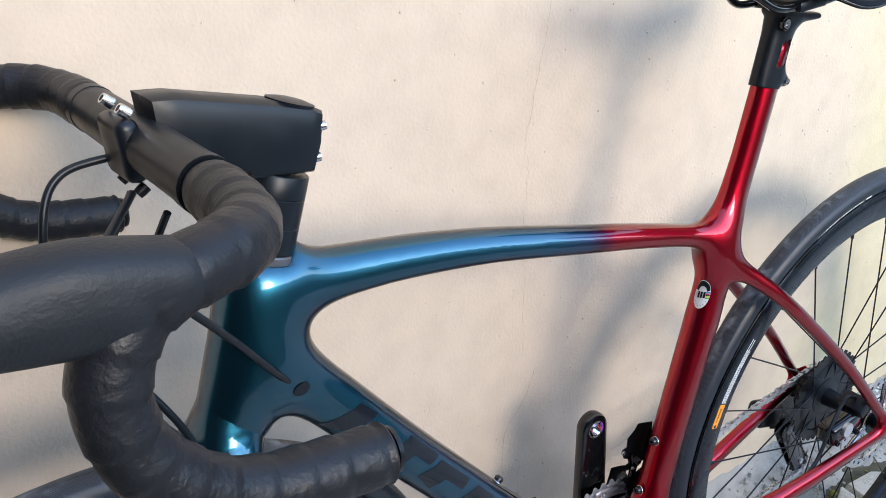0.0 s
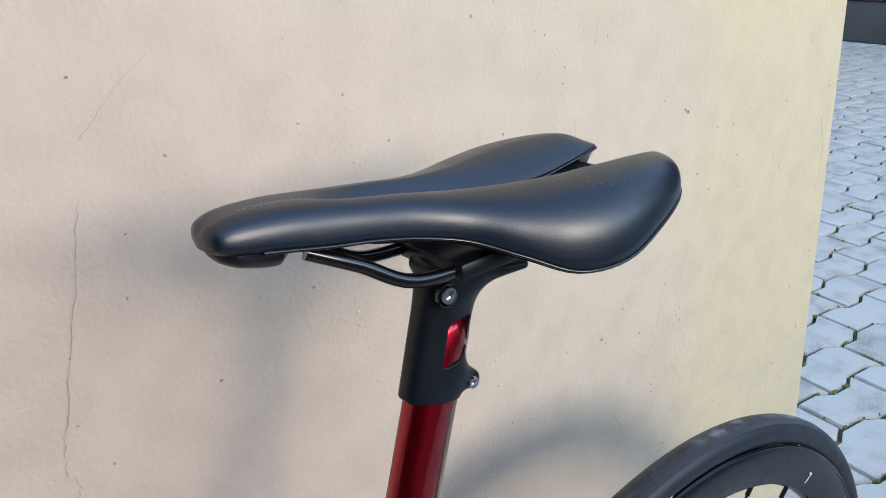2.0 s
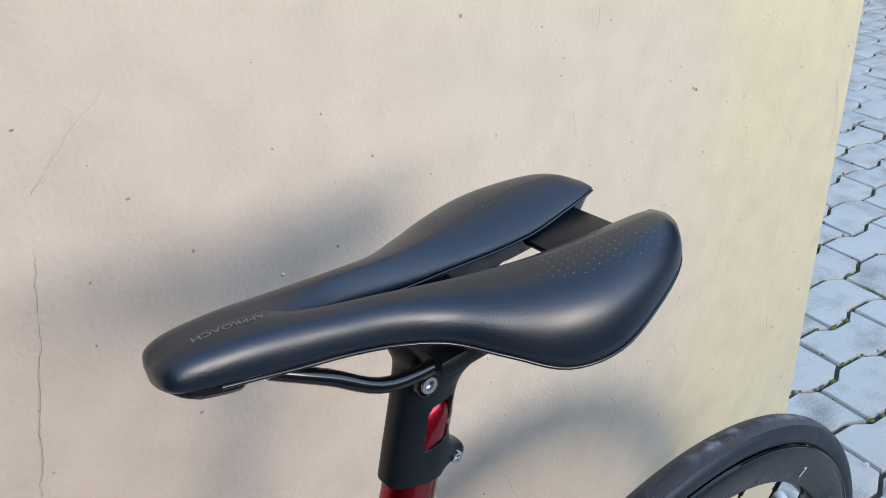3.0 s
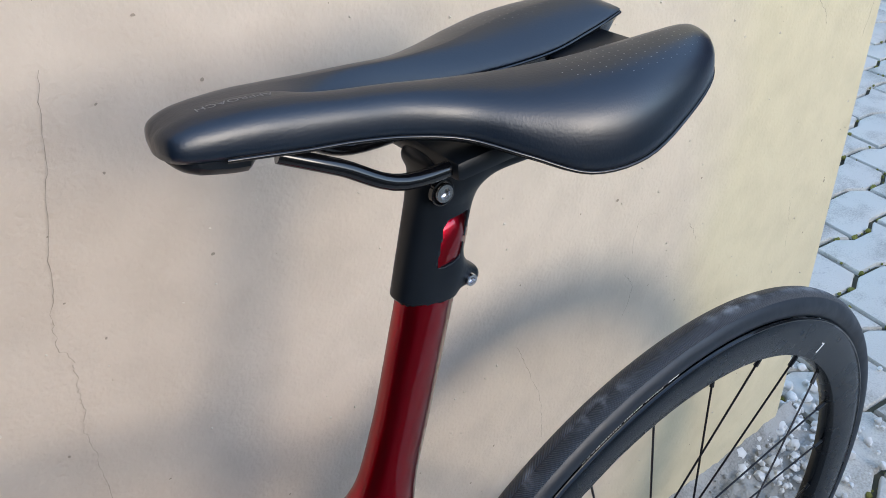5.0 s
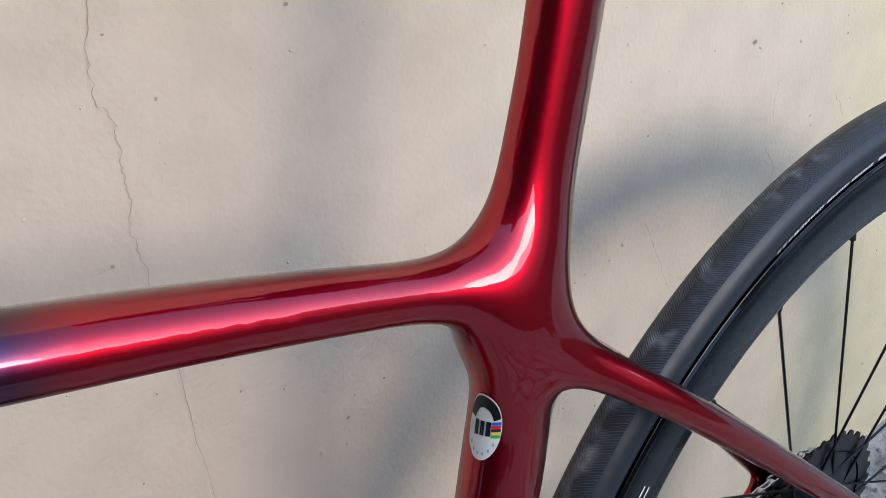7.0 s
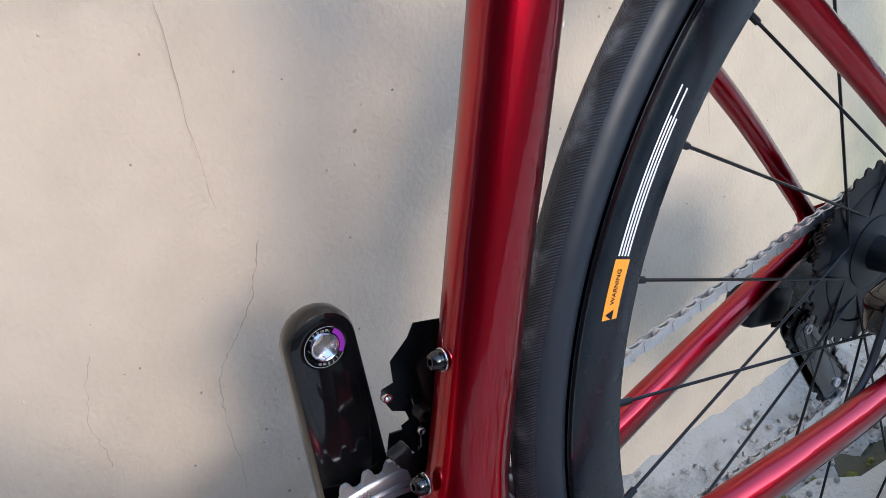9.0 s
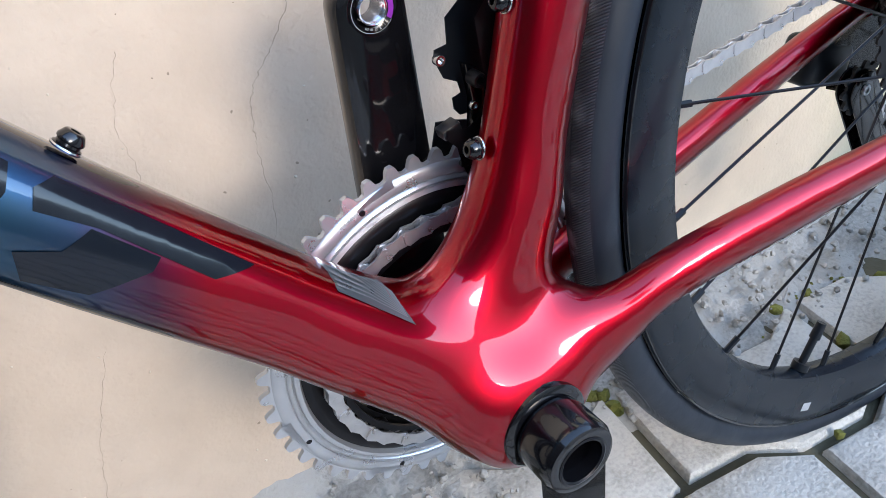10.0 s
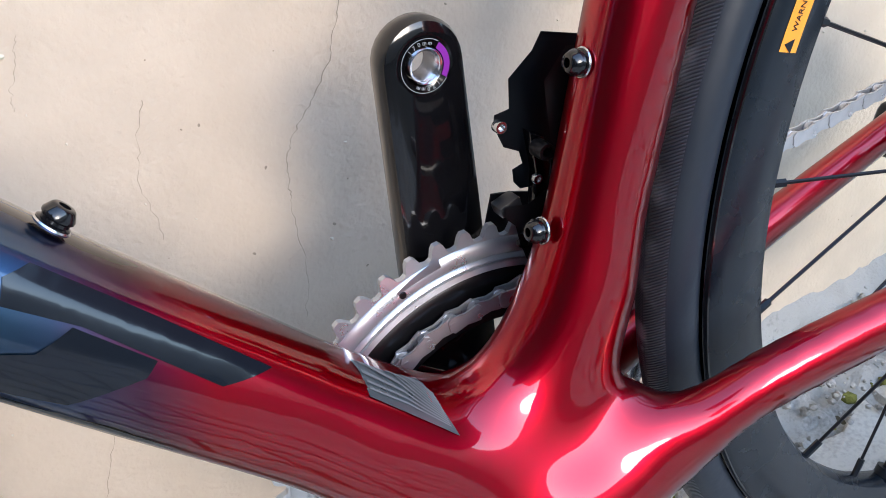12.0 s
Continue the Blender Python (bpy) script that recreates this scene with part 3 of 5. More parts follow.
def circle(x, z, r, n=28, sx=1.0):
    return [(x + sx * r * math.cos(2 * math.pi * k / n), z + r * math.sin(2 * math.pi * k / n)) for k in range(n)]


def ribbon(pts, w):
    """Outline of a strip along pts."""
    P = np.array(pts, float)
    T = np.gradient(P, axis=0)
    N = np.stack([-T[:, 1], T[:, 0]], -1) / np.linalg.norm(T, axis=1)[:, None] * w / 2
    return [tuple(p) for p in P + N] + [tuple(p) for p in (P - N)[::-1]]


def lettering(text, size, mat, parent, m, name="lettering"):
    c = bpy.data.curves.new(name, "FONT")
    c.body, c.size, c.align_x, c.align_y, c.extrude = text, size, "CENTER", "CENTER", 0.0001
    t = new(name, c)
    me = bpy.data.meshes.new_from_object(t.evaluated_get(bpy.context.evaluated_depsgraph_get()))
    bpy.data.objects.remove(t)
    me.materials.clear()
    return part(name, me, mat, parent, m=m)


def facing(x, y, z, turn=0.0):
    """Flat things drawn in x, y are stood up to face -y and turned anticlockwise as seen from there."""
    return pose(x, y, z, 90, 0, 0) @ pose(0, 0, 0, 0, 0, turn)


# ---- prints on the frame ----
for shape in (
        [(-0.140, 0.446), (-0.137, 0.4515), (-0.131, 0.4505), (-0.113, 0.4285), (-0.085, 0.394), (-0.100, 0.399), (-0.126, 0.4325)],
        [(-0.150, 0.437), (-0.138, 0.431), (-0.128, 0.4335), (-0.113, 0.415), (-0.117, 0.412), (-0.137, 0.413), (-0.152, 0.426)],
        [(-0.158, 0.447), (-0.144, 0.454), (-0.140, 0.4600), (-0.154, 0.4800), (-0.164, 0.480), (-0.170, 0.466)],
        [(-0.338, 0.662), (-0.302, 0.667), (-0.289, 0.651), (-0.314, 0.6455)],
        [(-0.287, 0.612), (-0.262, 0.616), (-0.238, 0.584), (-0.250, 0.5815), (-0.262, 0.598), (-0.279, 0.5955)],
        [(-0.262, 0.576), (-0.236, 0.578), (-0.210, 0.544), (-0.221, 0.540), (-0.236, 0.559), (-0.252, 0.557)],
        [(-0.226, 0.530), (-0.202, 0.533), (-0.186, 0.511), (-0.196, 0.507), (-0.206, 0.519), (-0.220, 0.517)]):
    part("decal", drape(shape), M_DECAL, FRAME, "dark gloss letter shape")
part("serial_label", drape([(-0.0580, 0.365), (-0.0310, 0.334), (-0.0335, 0.346), (-0.042, 0.362), (-0.0525, 0.376)]), material("silver_label", (0.05, 0.06, 0.065), 0.3, coat=0.5, var=0.1, var_size=100), FRAME, "small silver label with rows of fine print")
for k in range(12):
    s = k / 11
    part("print_line", drape(ribbon([(-0.0568 + 0.004 * s, 0.3655 + 0.0095 * s), (-0.0450 + 0.004 * s, 0.3525 + 0.0080 * s), (-0.0330 + 0.0002 * s, 0.3380 + 0.0060 * s)], 0.00028), 0.0007, cut=2), M_DIMPRINT, FRAME)
SPOT, SIDE = (0.0880, -0.0080, 0.6120), (0.55, -0.83, 0)
part("round_sticker", wrap(SPOT, SIDE, circle(0, 0, 0.0142, 36)), material("sticker_silver", (0.62, 0.63, 0.63), 0.35, var=0.05, var_size=200), FRAME, "round silver and black approval sticker")
part("sticker_band", wrap(SPOT, SIDE, [(0.0136 * math.cos(a), 0.0136 * math.sin(a)) for a in np.linspace(0.35, 2.8, 18)] + [(0.0088 * math.cos(a), 0.0088 * math.sin(a)) for a in np.linspace(2.7, 0.45, 14)], 0.0007), M_BLACK, FRAME, "black rim of the sticker")
for dx in (-0.0075, -0.0025, 0.0025):
    part("sticker_mark", wrap(SPOT, SIDE, [(dx, -0.0028), (dx + 0.0036, -0.0028), (dx + 0.0036, 0.0034), (dx, 0.0034)], 0.0007), M_BLACK, FRAME)
for k, col in enumerate(((0.02, 0.1, 0.5), (0.6, 0.02, 0.03), (0.02, 0.02, 0.02), (0.7, 0.55, 0.03), (0.02, 0.35, 0.08))):
    z = 0.0022 - 0.0014 * k
    part("sticker_stripe", wrap(SPOT, SIDE, [(0.0068, z), (0.0134, z), (0.0134, z + 0.0012), (0.0068, z + 0.0012)], 0.0008), material("stripe_print", col, 0.4), FRAME)
for k in range(6):
    a = radians(215 + 22 * k)
    part("sticker_mark", wrap(SPOT, SIDE, [(0.0112 * math.cos(a) + 0.0009 * math.cos(w), 0.0112 * math.sin(a) + 0.0009 * math.sin(w)) for w in np.linspace(0, 6.28, 6, endpoint=False)], 0.0007), M_GREYPRINT, FRAME)
part("frame_chip", drape(circle(0.119, 0.569, 0.0012, 8), 0.0005, cut=0), M_WHITE, FRAME, "tiny bare paint chip")
part("cable_port", drape(circle(-0.3475, 0.7025, 0.0052, 20, 1.3), 0.0007), M_BLACK, FRAME, "black cable port")


def cage_bolt(x, z, nx, nz):
    """Black dome-headed bolt screwed into a tube."""
    prof = [(0.0042, 0.0), (0.0048, 0.0), (0.0048, 0.0008), (0.0041, 0.0012), (0.0040, 0.0020), (0.0046, 0.0026), (0.0046, 0.0034), (0.0034, 0.0056), (0.0029, 0.0060), (0.0017, 0.0060), (0.0017, 0.0036)]
    turn = Vector((0, 1, 0)).rotation_difference(Vector((nx, 0, nz)).normalized()).to_matrix().to_4x4()
    b = part("bottle_cage_bolt", placed(disc(prof, 24), Matrix.Translation((x, 0, z)) @ turn), M_GLOSS, FRAME, "black bottle cage bolt")
    part("washer", placed(disc([(0.0050, -0.0006), (0.0053, 0.0000), (0.0050, 0.0005)], 24), Matrix.Translation((x, 0, z)) @ turn), M_STEEL, b)


cage_bolt(0.0445, 0.4445, -0.96, 0.27)
cage_bolt(0.0235, 0.3870, -0.96, 0.27)
cage_bolt(-0.1240, 0.4505, 0.79, 0.61)
cage_bolt(-0.167, 0.502, 0.79, 0.61)

# ---- rear wheel prints ----


def arc_patch(r0, r1, a0, a1, lift=0.0003, n=16, m=3, tyre=False):
    V, F = [], []
    if tyre:
        r0, r1 = r0 + 0.0027, r1 + 0.0027
    else:
        r0, r1 = rim_r(r0), rim_r(r1)
    rr = np.array([p[0] for p in RIM])[::-1]
    yy = np.array([p[1] for p in RIM])[::-1]
    for i in range(n + 1):
        a = radians(a0 + (a1 - a0) * i / n)
        for j in range(m + 1):
            r = r0 + (r1 - r0) * j / m
            y = TYRE_B * math.sqrt(max(0.0, 1 - ((r - TYRE_R) / TYRE_A) ** 2)) if tyre else np.interp(r, rr, yy)
            V.append((AXLE.x + r * math.cos(a), AXLE.y - y - lift, AXLE.z + r * math.sin(a)))
    for i in range(n):
        for j in range(m):
            k = i * (m + 1) + j
            F.append((k, k + 1, k + m + 2, k + m + 1))
    return V, F


part("warning_label", arc_patch(0.2882, 0.3000, 154.3, 160.1), M_ORANGE, REAR, "orange warning label with black print")
a = radians(156.9)
lettering("WARNING", 0.0037, M_BLACK, REAR, facing(AXLE.x + rim_r(0.2945) * math.cos(a), AXLE.y - 0.01455, AXLE.z + rim_r(0.2945) * math.sin(a), 66.9))
a = radians(159.6)
part("warning_sign", ([(AXLE.x + rim_r(0.2945) * math.cos(a) + 0.0032 * math.cos(w), AXLE.y - 0.0146, AXLE.z + rim_r(0.2945) * math.sin(a) + 0.0032 * math.sin(w)) for w in (radians(157), radians(277), radians(37))], [(0, 1, 2)]), M_BLACK, REAR)
for k in range(4):
    r = 0.2903 + 0.0024 * k
    part("rim_stripe", arc_patch(r, r + 0.0013, 141.2 - (2.7 if k in (1, 3) else 0), 154.0, m=1), M_WHITE, REAR)
part("rim_mark", arc_patch(0.2785, 0.2910, 51.5, 52.0, m=2, n=2), M_WHITE, REAR)
part("rim_mark", arc_patch(0.2895, 0.2912, 51.6, 52.7, m=1, n=2), M_WHITE, REAR)
part("rim_mark", arc_patch(0.291, 0.299, 241.0, 243.0, m=1, n=3), M_GREYPRINT, REAR)
part("tyre_print", arc_patch(0.3168, 0.3195, 95.6, 97.6, tyre=True, m=1, n=4), M_WHITE, REAR)
x = 98.6
for k in range(26):
    w = 0.26 + 0.1 * (k % 3 == 0)
    part("tyre_print", arc_patch(0.3168, 0.3193, x, x + w, lift=0.0005, tyre=True, m=1, n=1), M_WHITE, REAR)
    x += w + (0.55 if k % 8 == 7 else 0.14)
for k in range(5):
    part("tyre_print", arc_patch(0.3162, 0.3198, 109.5 + 0.85 * k, 110.1 + 0.85 * k, lift=0.0005, tyre=True, m=1, n=1), M_GREYPRINT, REAR)

# ---- seat clamp and saddle ----
MAST = Vector((0.262, 0, 0.965)).normalized()


def clamp_shape(P):
    """Sleeve on the mast, with an ear for its pinch bolt, an open slot, and a long arm under the rails."""
    P = P - np.array([0.0105, 0, -0.003])
    sleeve = Tube([(0.1600, 0, 0.815), (0.1660, 0, 0.838), (0.1725, 0, 0.862), (0.178, 0, 0.880)], [0.0176, 0.0174, 0.0172, 0.0172], [0.0108, 0.0107, 0.0110, 0.0118], 2.5)
    ear = Tube([(0.176, 0, 0.8235), (0.1870, 0, 0.8165)], [0.0075, 0.0056], [0.0075, 0.0065], 3.0)
    arm = Tube([(0.176, 0, 0.8766), (0.1902, 0, 0.8772), (0.2237, 0, 0.8738)], [0.009, 0.0065, 0.0035], [0.0115, 0.0115, 0.010], 2.6)
    head = Tube([(0.166, 0, 0.887), (0.190, 0, 0.889)], [0.0060, 0.0070], [0.0135, 0.0150], 3.0)
    d = soft_union([sleeve, ear, arm, head], [0.014, 0.018, 0.006])(P)
    # cut flat at the lower rim
    low = (Vector((0.1600, 0, 0.815)))
    d = np.maximum(d, -((P[:, 0] - low.x) * MAST.x + (P[:, 2] - low.z) * MAST.z))
    # slot that shows the mast, its ends slanting
    u = (P[:, 0] - 0.1730) * MAST.z - (P[:, 2] - 0.8465) * MAST.x
    v = (P[:, 0] - 0.1730) * MAST.x + (P[:, 2] - 0.8465) * MAST.z
    slot = np.maximum(np.maximum(np.abs(u) - 0.0068, np.abs(v - 0.35 * u) - 0.0122), P[:, 1] + 0.006)
    slot = np.maximum(slot, np.abs(u) * 0.7 + np.abs(v - 0.35 * u) * 0.7 - 0.0124)
    return np.maximum(d, -slot)


CLAMP = part("seat_clamp", grown_mesh("seat_clamp", clamp_shape, (0.13, -0.03, 0.79), (0.27, 0.03, 0.91), 0.0018), M_BLACK, BIKE, "matt black seat mast topper with a slot")


def screw(name, x, y, z, r, h, parent, mat=None, along=(0, -1, 0), n=20):
    """Round socket head; the hole is sunk."""
    prof = [(r * 1.0, -0.001), (r, h * 0.6), (r * 0.9, h), (r * 0.55, h), (r * 0.5, h * 0.25)]
    turn = Vector((0, 1, 0)).rotation_difference(Vector(along).normalized()).to_matrix().to_4x4()
    return part(name, placed(disc(prof, n), Matrix.Translation((x, y, z)) @ turn), mat or M_STEEL, parent)


part("bolt_well", placed(lathe([(0.0066, 0.0), (0.0064, 0.0022), (0.0056, 0.0024), (0.0054, 0.0)], 28), pose(0.1765, -0.0118, 0.8728, 0, 0, 180)), M_GLOSS, CLAMP)
screw("clamp_bolt", 0.1767, -0.0130, 0.8728, 0.0048, 0.0022, CLAMP)
screw("clamp_bolt", 0.1945, -0.0072, 0.8143, 0.0034, 0.0022, CLAMP)



# stations along one half: inner lip, crest and outer lip, each x, y, z
INNER_LIP = [(0.0625, 0, 0.9300), (0.0640, 0, 0.9335), (0.068, 0, 0.9362), (0.077, 0, 0.9382), (0.095, 0, 0.9378), (0.112, 0, 0.9352), (0.126, 0.0003, 0.9290), (0.150, 0.0045, 0.9205), (0.180, 0.0072, 0.9145), (0.210, 0.0092, 0.9120), (0.240, 0.0105, 0.9098), (0.268, 0.0118, 0.9095), (0.292, 0.0150, 0.9115), (0.310, 0.0175, 0.9135), (0.3225, 0.0200, 0.9150)]
CREST = [(0.0625, 0.0002, 0.9300), (0.0640, 0.0012, 0.9335), (0.068, 0.0028, 0.9362), (0.077, 0.0045, 0.9382), (0.095, 0.0062, 0.9380), (0.112, 0.0080, 0.9360), (0.128, 0.0100, 0.9335), (0.152, 0.0125, 0.9305), (0.181, 0.0165, 0.9265), (0.209, 0.0225, 0.9245), (0.236, 0.0300, 0.9245), (0.264, 0.0345, 0.9250), (0.290, 0.0355, 0.9245), (0.309, 0.0340, 0.9225), (0.3225, 0.0300, 0.9165)]
OUTER_LIP = [(0.0625, 0.0015, 0.9285), (0.0632, 0.0078, 0.9280), (0.0660, 0.0132, 0.9272), (0.075, 0.0160, 0.9255), (0.095, 0.0186, 0.9226), (0.112, 0.0205, 0.9200), (0.132, 0.0232, 0.9178), (0.154, 0.0268, 0.9138), (0.176, 0.0345, 0.9082), (0.197, 0.0485, 0.8985), (0.220, 0.0615, 0.8880), (0.247, 0.0680, 0.8885), (0.277, 0.0640, 0.8965), (0.304, 0.0550, 0.9042), (0.3195, 0.0415, 0.9098)]
ROUND = 2.45


def saddle_half(s, p=ROUND, n=20, inner=1.35):
    """Cover of one half; p rounds its outer flank, inner the one along the channel."""
    I, C, O = (smooth_line(v, 5) for v in (INNER_LIP, CREST, OUTER_LIP))
    V, F = [], []
    m = 2 * n + 1
    for i, c, o in zip(I, C, O):
        row = []
        for k in range(n + 1):
            a = math.pi / 2 * (1 - k / n)
            u, w = math.sin(a) ** (2 / inner), math.cos(a) ** (2 / inner)
            row.append(c + (i - c) * np.array([u, u, 0]) + np.array([0, 0, (i - c)[2] * (1 - w)]))
        for k in range(1, n + 1):
            a = math.pi / 2 * k / n
            u, w = math.sin(a) ** (2 / p), math.cos(a) ** (2 / p)
            row.append(c + (o - c) * np.array([u, u, 0]) + np.array([0, 0, (o - c)[2] * (1 - w)]))
        V += [(q[0], s * q[1], q[2]) for q in row]
    L = len(I)
    for j in range(L - 1):
        for k in range(m - 1):
            F.append((j * m + k, j * m + k + 1, (j + 1) * m + k + 1, (j + 1) * m + k))
    # rounded under edge and a bottom set in a little
    base = len(V)
    for i, o in zip(I, O):
        d = o - i
        d[2] = 0
        d = d / max(1e-6, np.linalg.norm(d)) * min(0.003, 0.3 * np.linalg.norm(d))
        a, b = i + d * (1 if i[1] > 0.0004 else 0) - np.array([0, 0, 0.003 if i[1] > 0.0004 else (i[2] - o[2] + 0.003)]), o - d - np.array([0, 0, 0.003])
        V += [(a[0], s * a[1], a[2]), (b[0], s * b[1], b[2])]
    for j in range(L - 1):
        p0, p1 = base + 2 * j, base + 2 * j + 2
        F += [(j * m, (j + 1) * m, p1, p0), (j * m + m - 1, p0 + 1, p1 + 1, (j + 1) * m + m - 1), (p0, p1, p1 + 1, p0 + 1)]
    j = L - 1
    F.append(tuple(j * m + k for k in range(m)) + (base + 2 * j + 1, base + 2 * j))
    F.append(tuple(range(m))[::-1] + (base, base + 1))
    return V, F


SADDLE = part("saddle", mesh_of("saddle", *merge(saddle_half(-1), saddle_half(1)), True, 50), M_SADDLE, BIKE, "black split road saddle with perforated wings")
for s in (-1, 1):
    O, I = smooth_line(OUTER_LIP, 5), smooth_line(INNER_LIP[6:], 5)
    flip = np.array([1, s, 1])
    part("saddle_shell", merge(sweep((O[17:] + np.array([0, -0.0004, -0.0020])) * flip, 0.0009, 10), sweep((I + np.array([0, 0.0003, -0.0016])) * flip, 0.0010, 10)), M_GLOSS, SADDLE, "black shell edge under the padding")
    V, F = [], []
    for i, o in zip(smooth_line(INNER_LIP[6:], 5), smooth_line(OUTER_LIP[6:], 5)):
        d = (o - i) / np.linalg.norm(o - i) * 0.0035
        for q, h in ((i + d, -0.0028), (o - d, -0.0028), (o - d, -0.0055), (i + d, -0.0055)):
            V.append((q[0], s * q[1], q[2] + h))
    for j in range(len(V) // 4 - 1):
        for k in range(4):
            F.append((4 * j + k, 4 * j + (k + 1) % 4, 4 * j + 4 + (k + 1) % 4, 4 * j + 4 + k))
    F += [(0, 1, 2, 3), tuple(len(V) - 4 + k for k in range(4))]
    part("shell_plate", (V, F), M_GLOSS, SADDLE)
    # upright inner wall of the shell along the channel
    V, F = [], []
    for k, i in enumerate(I):
        deep = 0.0085 * min(1, k / 8, (len(I) - 1 - k) / 5 + 0.25)
        for dy, dz in ((0.0004, -0.002), (0.0022, -0.002), (0.0040, -0.002 - deep), (0.0026, -0.0025 - deep)):
            V.append((i[0], s * (i[1] + dy), i[2] + dz))
    for j in range(len(V) // 4 - 1):
        for k in range(4):
            F.append((4 * j + k, 4 * j + (k + 1) % 4, 4 * j + 4 + (k + 1) % 4, 4 * j + 4 + k))
    F += [(0, 1, 2, 3), tuple(len(V) - 4 + k for k in range(4))]
    part("channel_wall", (V, F), M_GLOSS, SADDLE, "glossy black wall of the centre channel")
part("nose_block", sweep(smooth_line([(0.0670, 0, 0.9245), (0.077, 0, 0.9215), (0.088, 0, 0.9185), (0.098, 0, 0.9175), (0.110, 0, 0.9185)], 5), [0.0035, 0.0050, 0.0060, 0.0066, 0.0070] + [0.0074] * 8 + [0.0065, 0.0052, 0.0042, 0.003, 0.003, 0.003, 0.003, 0.003], 14, squash=1.9), M_BLACK, SADDLE)
for s in (-1, 1):
    part("saddle_rail", sweep(smooth_line([(0.104, s * 0.010, 0.915), (0.126, s * 0.0165, 0.9045), (0.152, s * 0.0215, 0.8905), (0.195, s * 0.0215, 0.8890), (0.235, s * 0.0215, 0.8895), (0.285, s * 0.030, 0.9040)], 6), 0.0036, 10), M_GLOSS, SADDLE)
part("rail_clamp", placed(block(0.040, 0.058, 0.010, 0.003), pose(0.194, 0, 0.8895, 0, -2, 0)), M_BLACK, SADDLE)
part("saddle_bridge", placed(block(0.044, 0.044, 0.004, 0.0015), pose(0.286, 0, 0.9055, 0, -3, 0)), M_BLACK, SADDLE)
# perforations of both wings, and the print on the nose
cover = BVHTree.FromPolygons([v.co for v in SADDLE.data.vertices], [tuple(p.vertices) for p in SADDLE.data.polygons])


def on_saddle(xy):
    """Places x, y with the height of the cover there."""
    return [(x, y, (cover.ray_cast(Vector((x, y, 1.2)), Vector((0, 0, -1)))[0] or Vector((0, 0, 0.92))).z) for x, y in xy]


for s in (-1, 1):
    spots = [(0.218 + 0.0046 * i, s * (0.022 + 0.0036 * j) + 0.0008 * (i % 2)) for i in range(19) for j in range(11)]
    spots = [(x, y) for x, y in spots if (x - 0.262) ** 2 / 0.040 ** 2 + (abs(y) - 0.042 - 0.10 * (x - 0.262)) ** 2 / 0.0135 ** 2 < 1]
    V, F = [], []
    for x, y, z in on_saddle(spots):
        k = len(V)
        V += [(x + 0.0003 * math.cos(w), y + 0.0003 * math.sin(w), z + 0.0002) for w in np.linspace(0, 2 * math.pi, 6, endpoint=False)]
        F.append(tuple(range(k, k + 6)))
    part("perforation", (V, F), M_GREYPRINT, SADDLE, "rows of tiny vent holes")
nose_print = lettering("APPROACH", 0.0044, M_GREYPRINT, SADDLE, None, "nose_print")
for v in nose_print.data.vertices:
    x, y = 0.0940 - v.co.x * 1.32, -0.0040 - v.co.y
    v.co = on_saddle([(x, y)])[0]
    v.co.z += 0.00025

# ---- drive side ----
def gear(teeth, r, depth, inner, y0, y1, shape=0.35, bevel=0.0):
    """Toothed ring in the xz plane."""
    out = []
    for k in range(teeth):
        for q, h in ((0.0, 0), (0.18, 0.12), (0.30, 0.75), (0.40, 1), (0.60, 1), (0.70, 0.75), (0.82, 0.12)):
            a = 2 * math.pi * (k + q) / teeth
            rr = r - depth + depth * h
            out.append((rr * math.cos(a), rr * math.sin(a)))
    m = len(out)
    V = [(x, y0, z) for x, z in out] + [(x, y1, z) for x, z in out]
    inn = [(inner * math.cos(2 * math.pi * k / m), inner * math.sin(2 * math.pi * k / m)) for k in range(m)]
    V += [(x, y0, z) for x, z in inn] + [(x, y1, z) for x, z in inn]
    F = []
    for i in range(m):
        j = (i + 1) % m
        F += [(i, j, m + j, m + i), (i, 2 * m + i, 2 * m + j, j), (m + i, m + j, 3 * m + j, 3 * m + i), (2 * m + i, 3 * m + i, 3 * m + j, 2 * m + j)]
    return V, F


CM = Matrix.Translation(BB)
UP = math.atan2(0.171, 0.006)


def arm_outline(length, r0, r1, ang, n=14):
    pts = []
    c, s = math.cos(ang), math.sin(ang)
    for k in range(n + 1):
        a = ang - math.pi / 2 + math.pi * k / n
        pts.append((length * c + r1 * math.cos(a), length * s + r1 * math.sin(a)))
    for k in range(n + 1):
        a = ang + math.pi / 2 + math.pi * k / n
        pts.append((r0 * math.cos(a), r0 * math.sin(a)))
    return pts


hx, hz = 0.171 * math.cos(UP), 0.171 * math.sin(UP)
CRANK = part("right_crank_arm", placed(plate(arm_outline(0.171, 0.0225, 0.0184, UP), 0.0615, 0.0775, 0.0048, [(hx, hz, 0.0070, 28)]), CM), M_GLOSS, BIKE, "gloss black crank arm pointing up without pedal")
part("pedal_thread", placed(lathe([(0.0070, 0.0613), (0.0073, 0.0609), (0.0070, 0.0605), (0.0064, 0.0609)] + [(0.0060 + 0.0006 * (k % 2), 0.0616 + 0.0007 * k) for k in range(21)] + [(0.0070, 0.0770)], 32), CM @ pose(hx, 0, hz)), M_STEEL, CRANK)


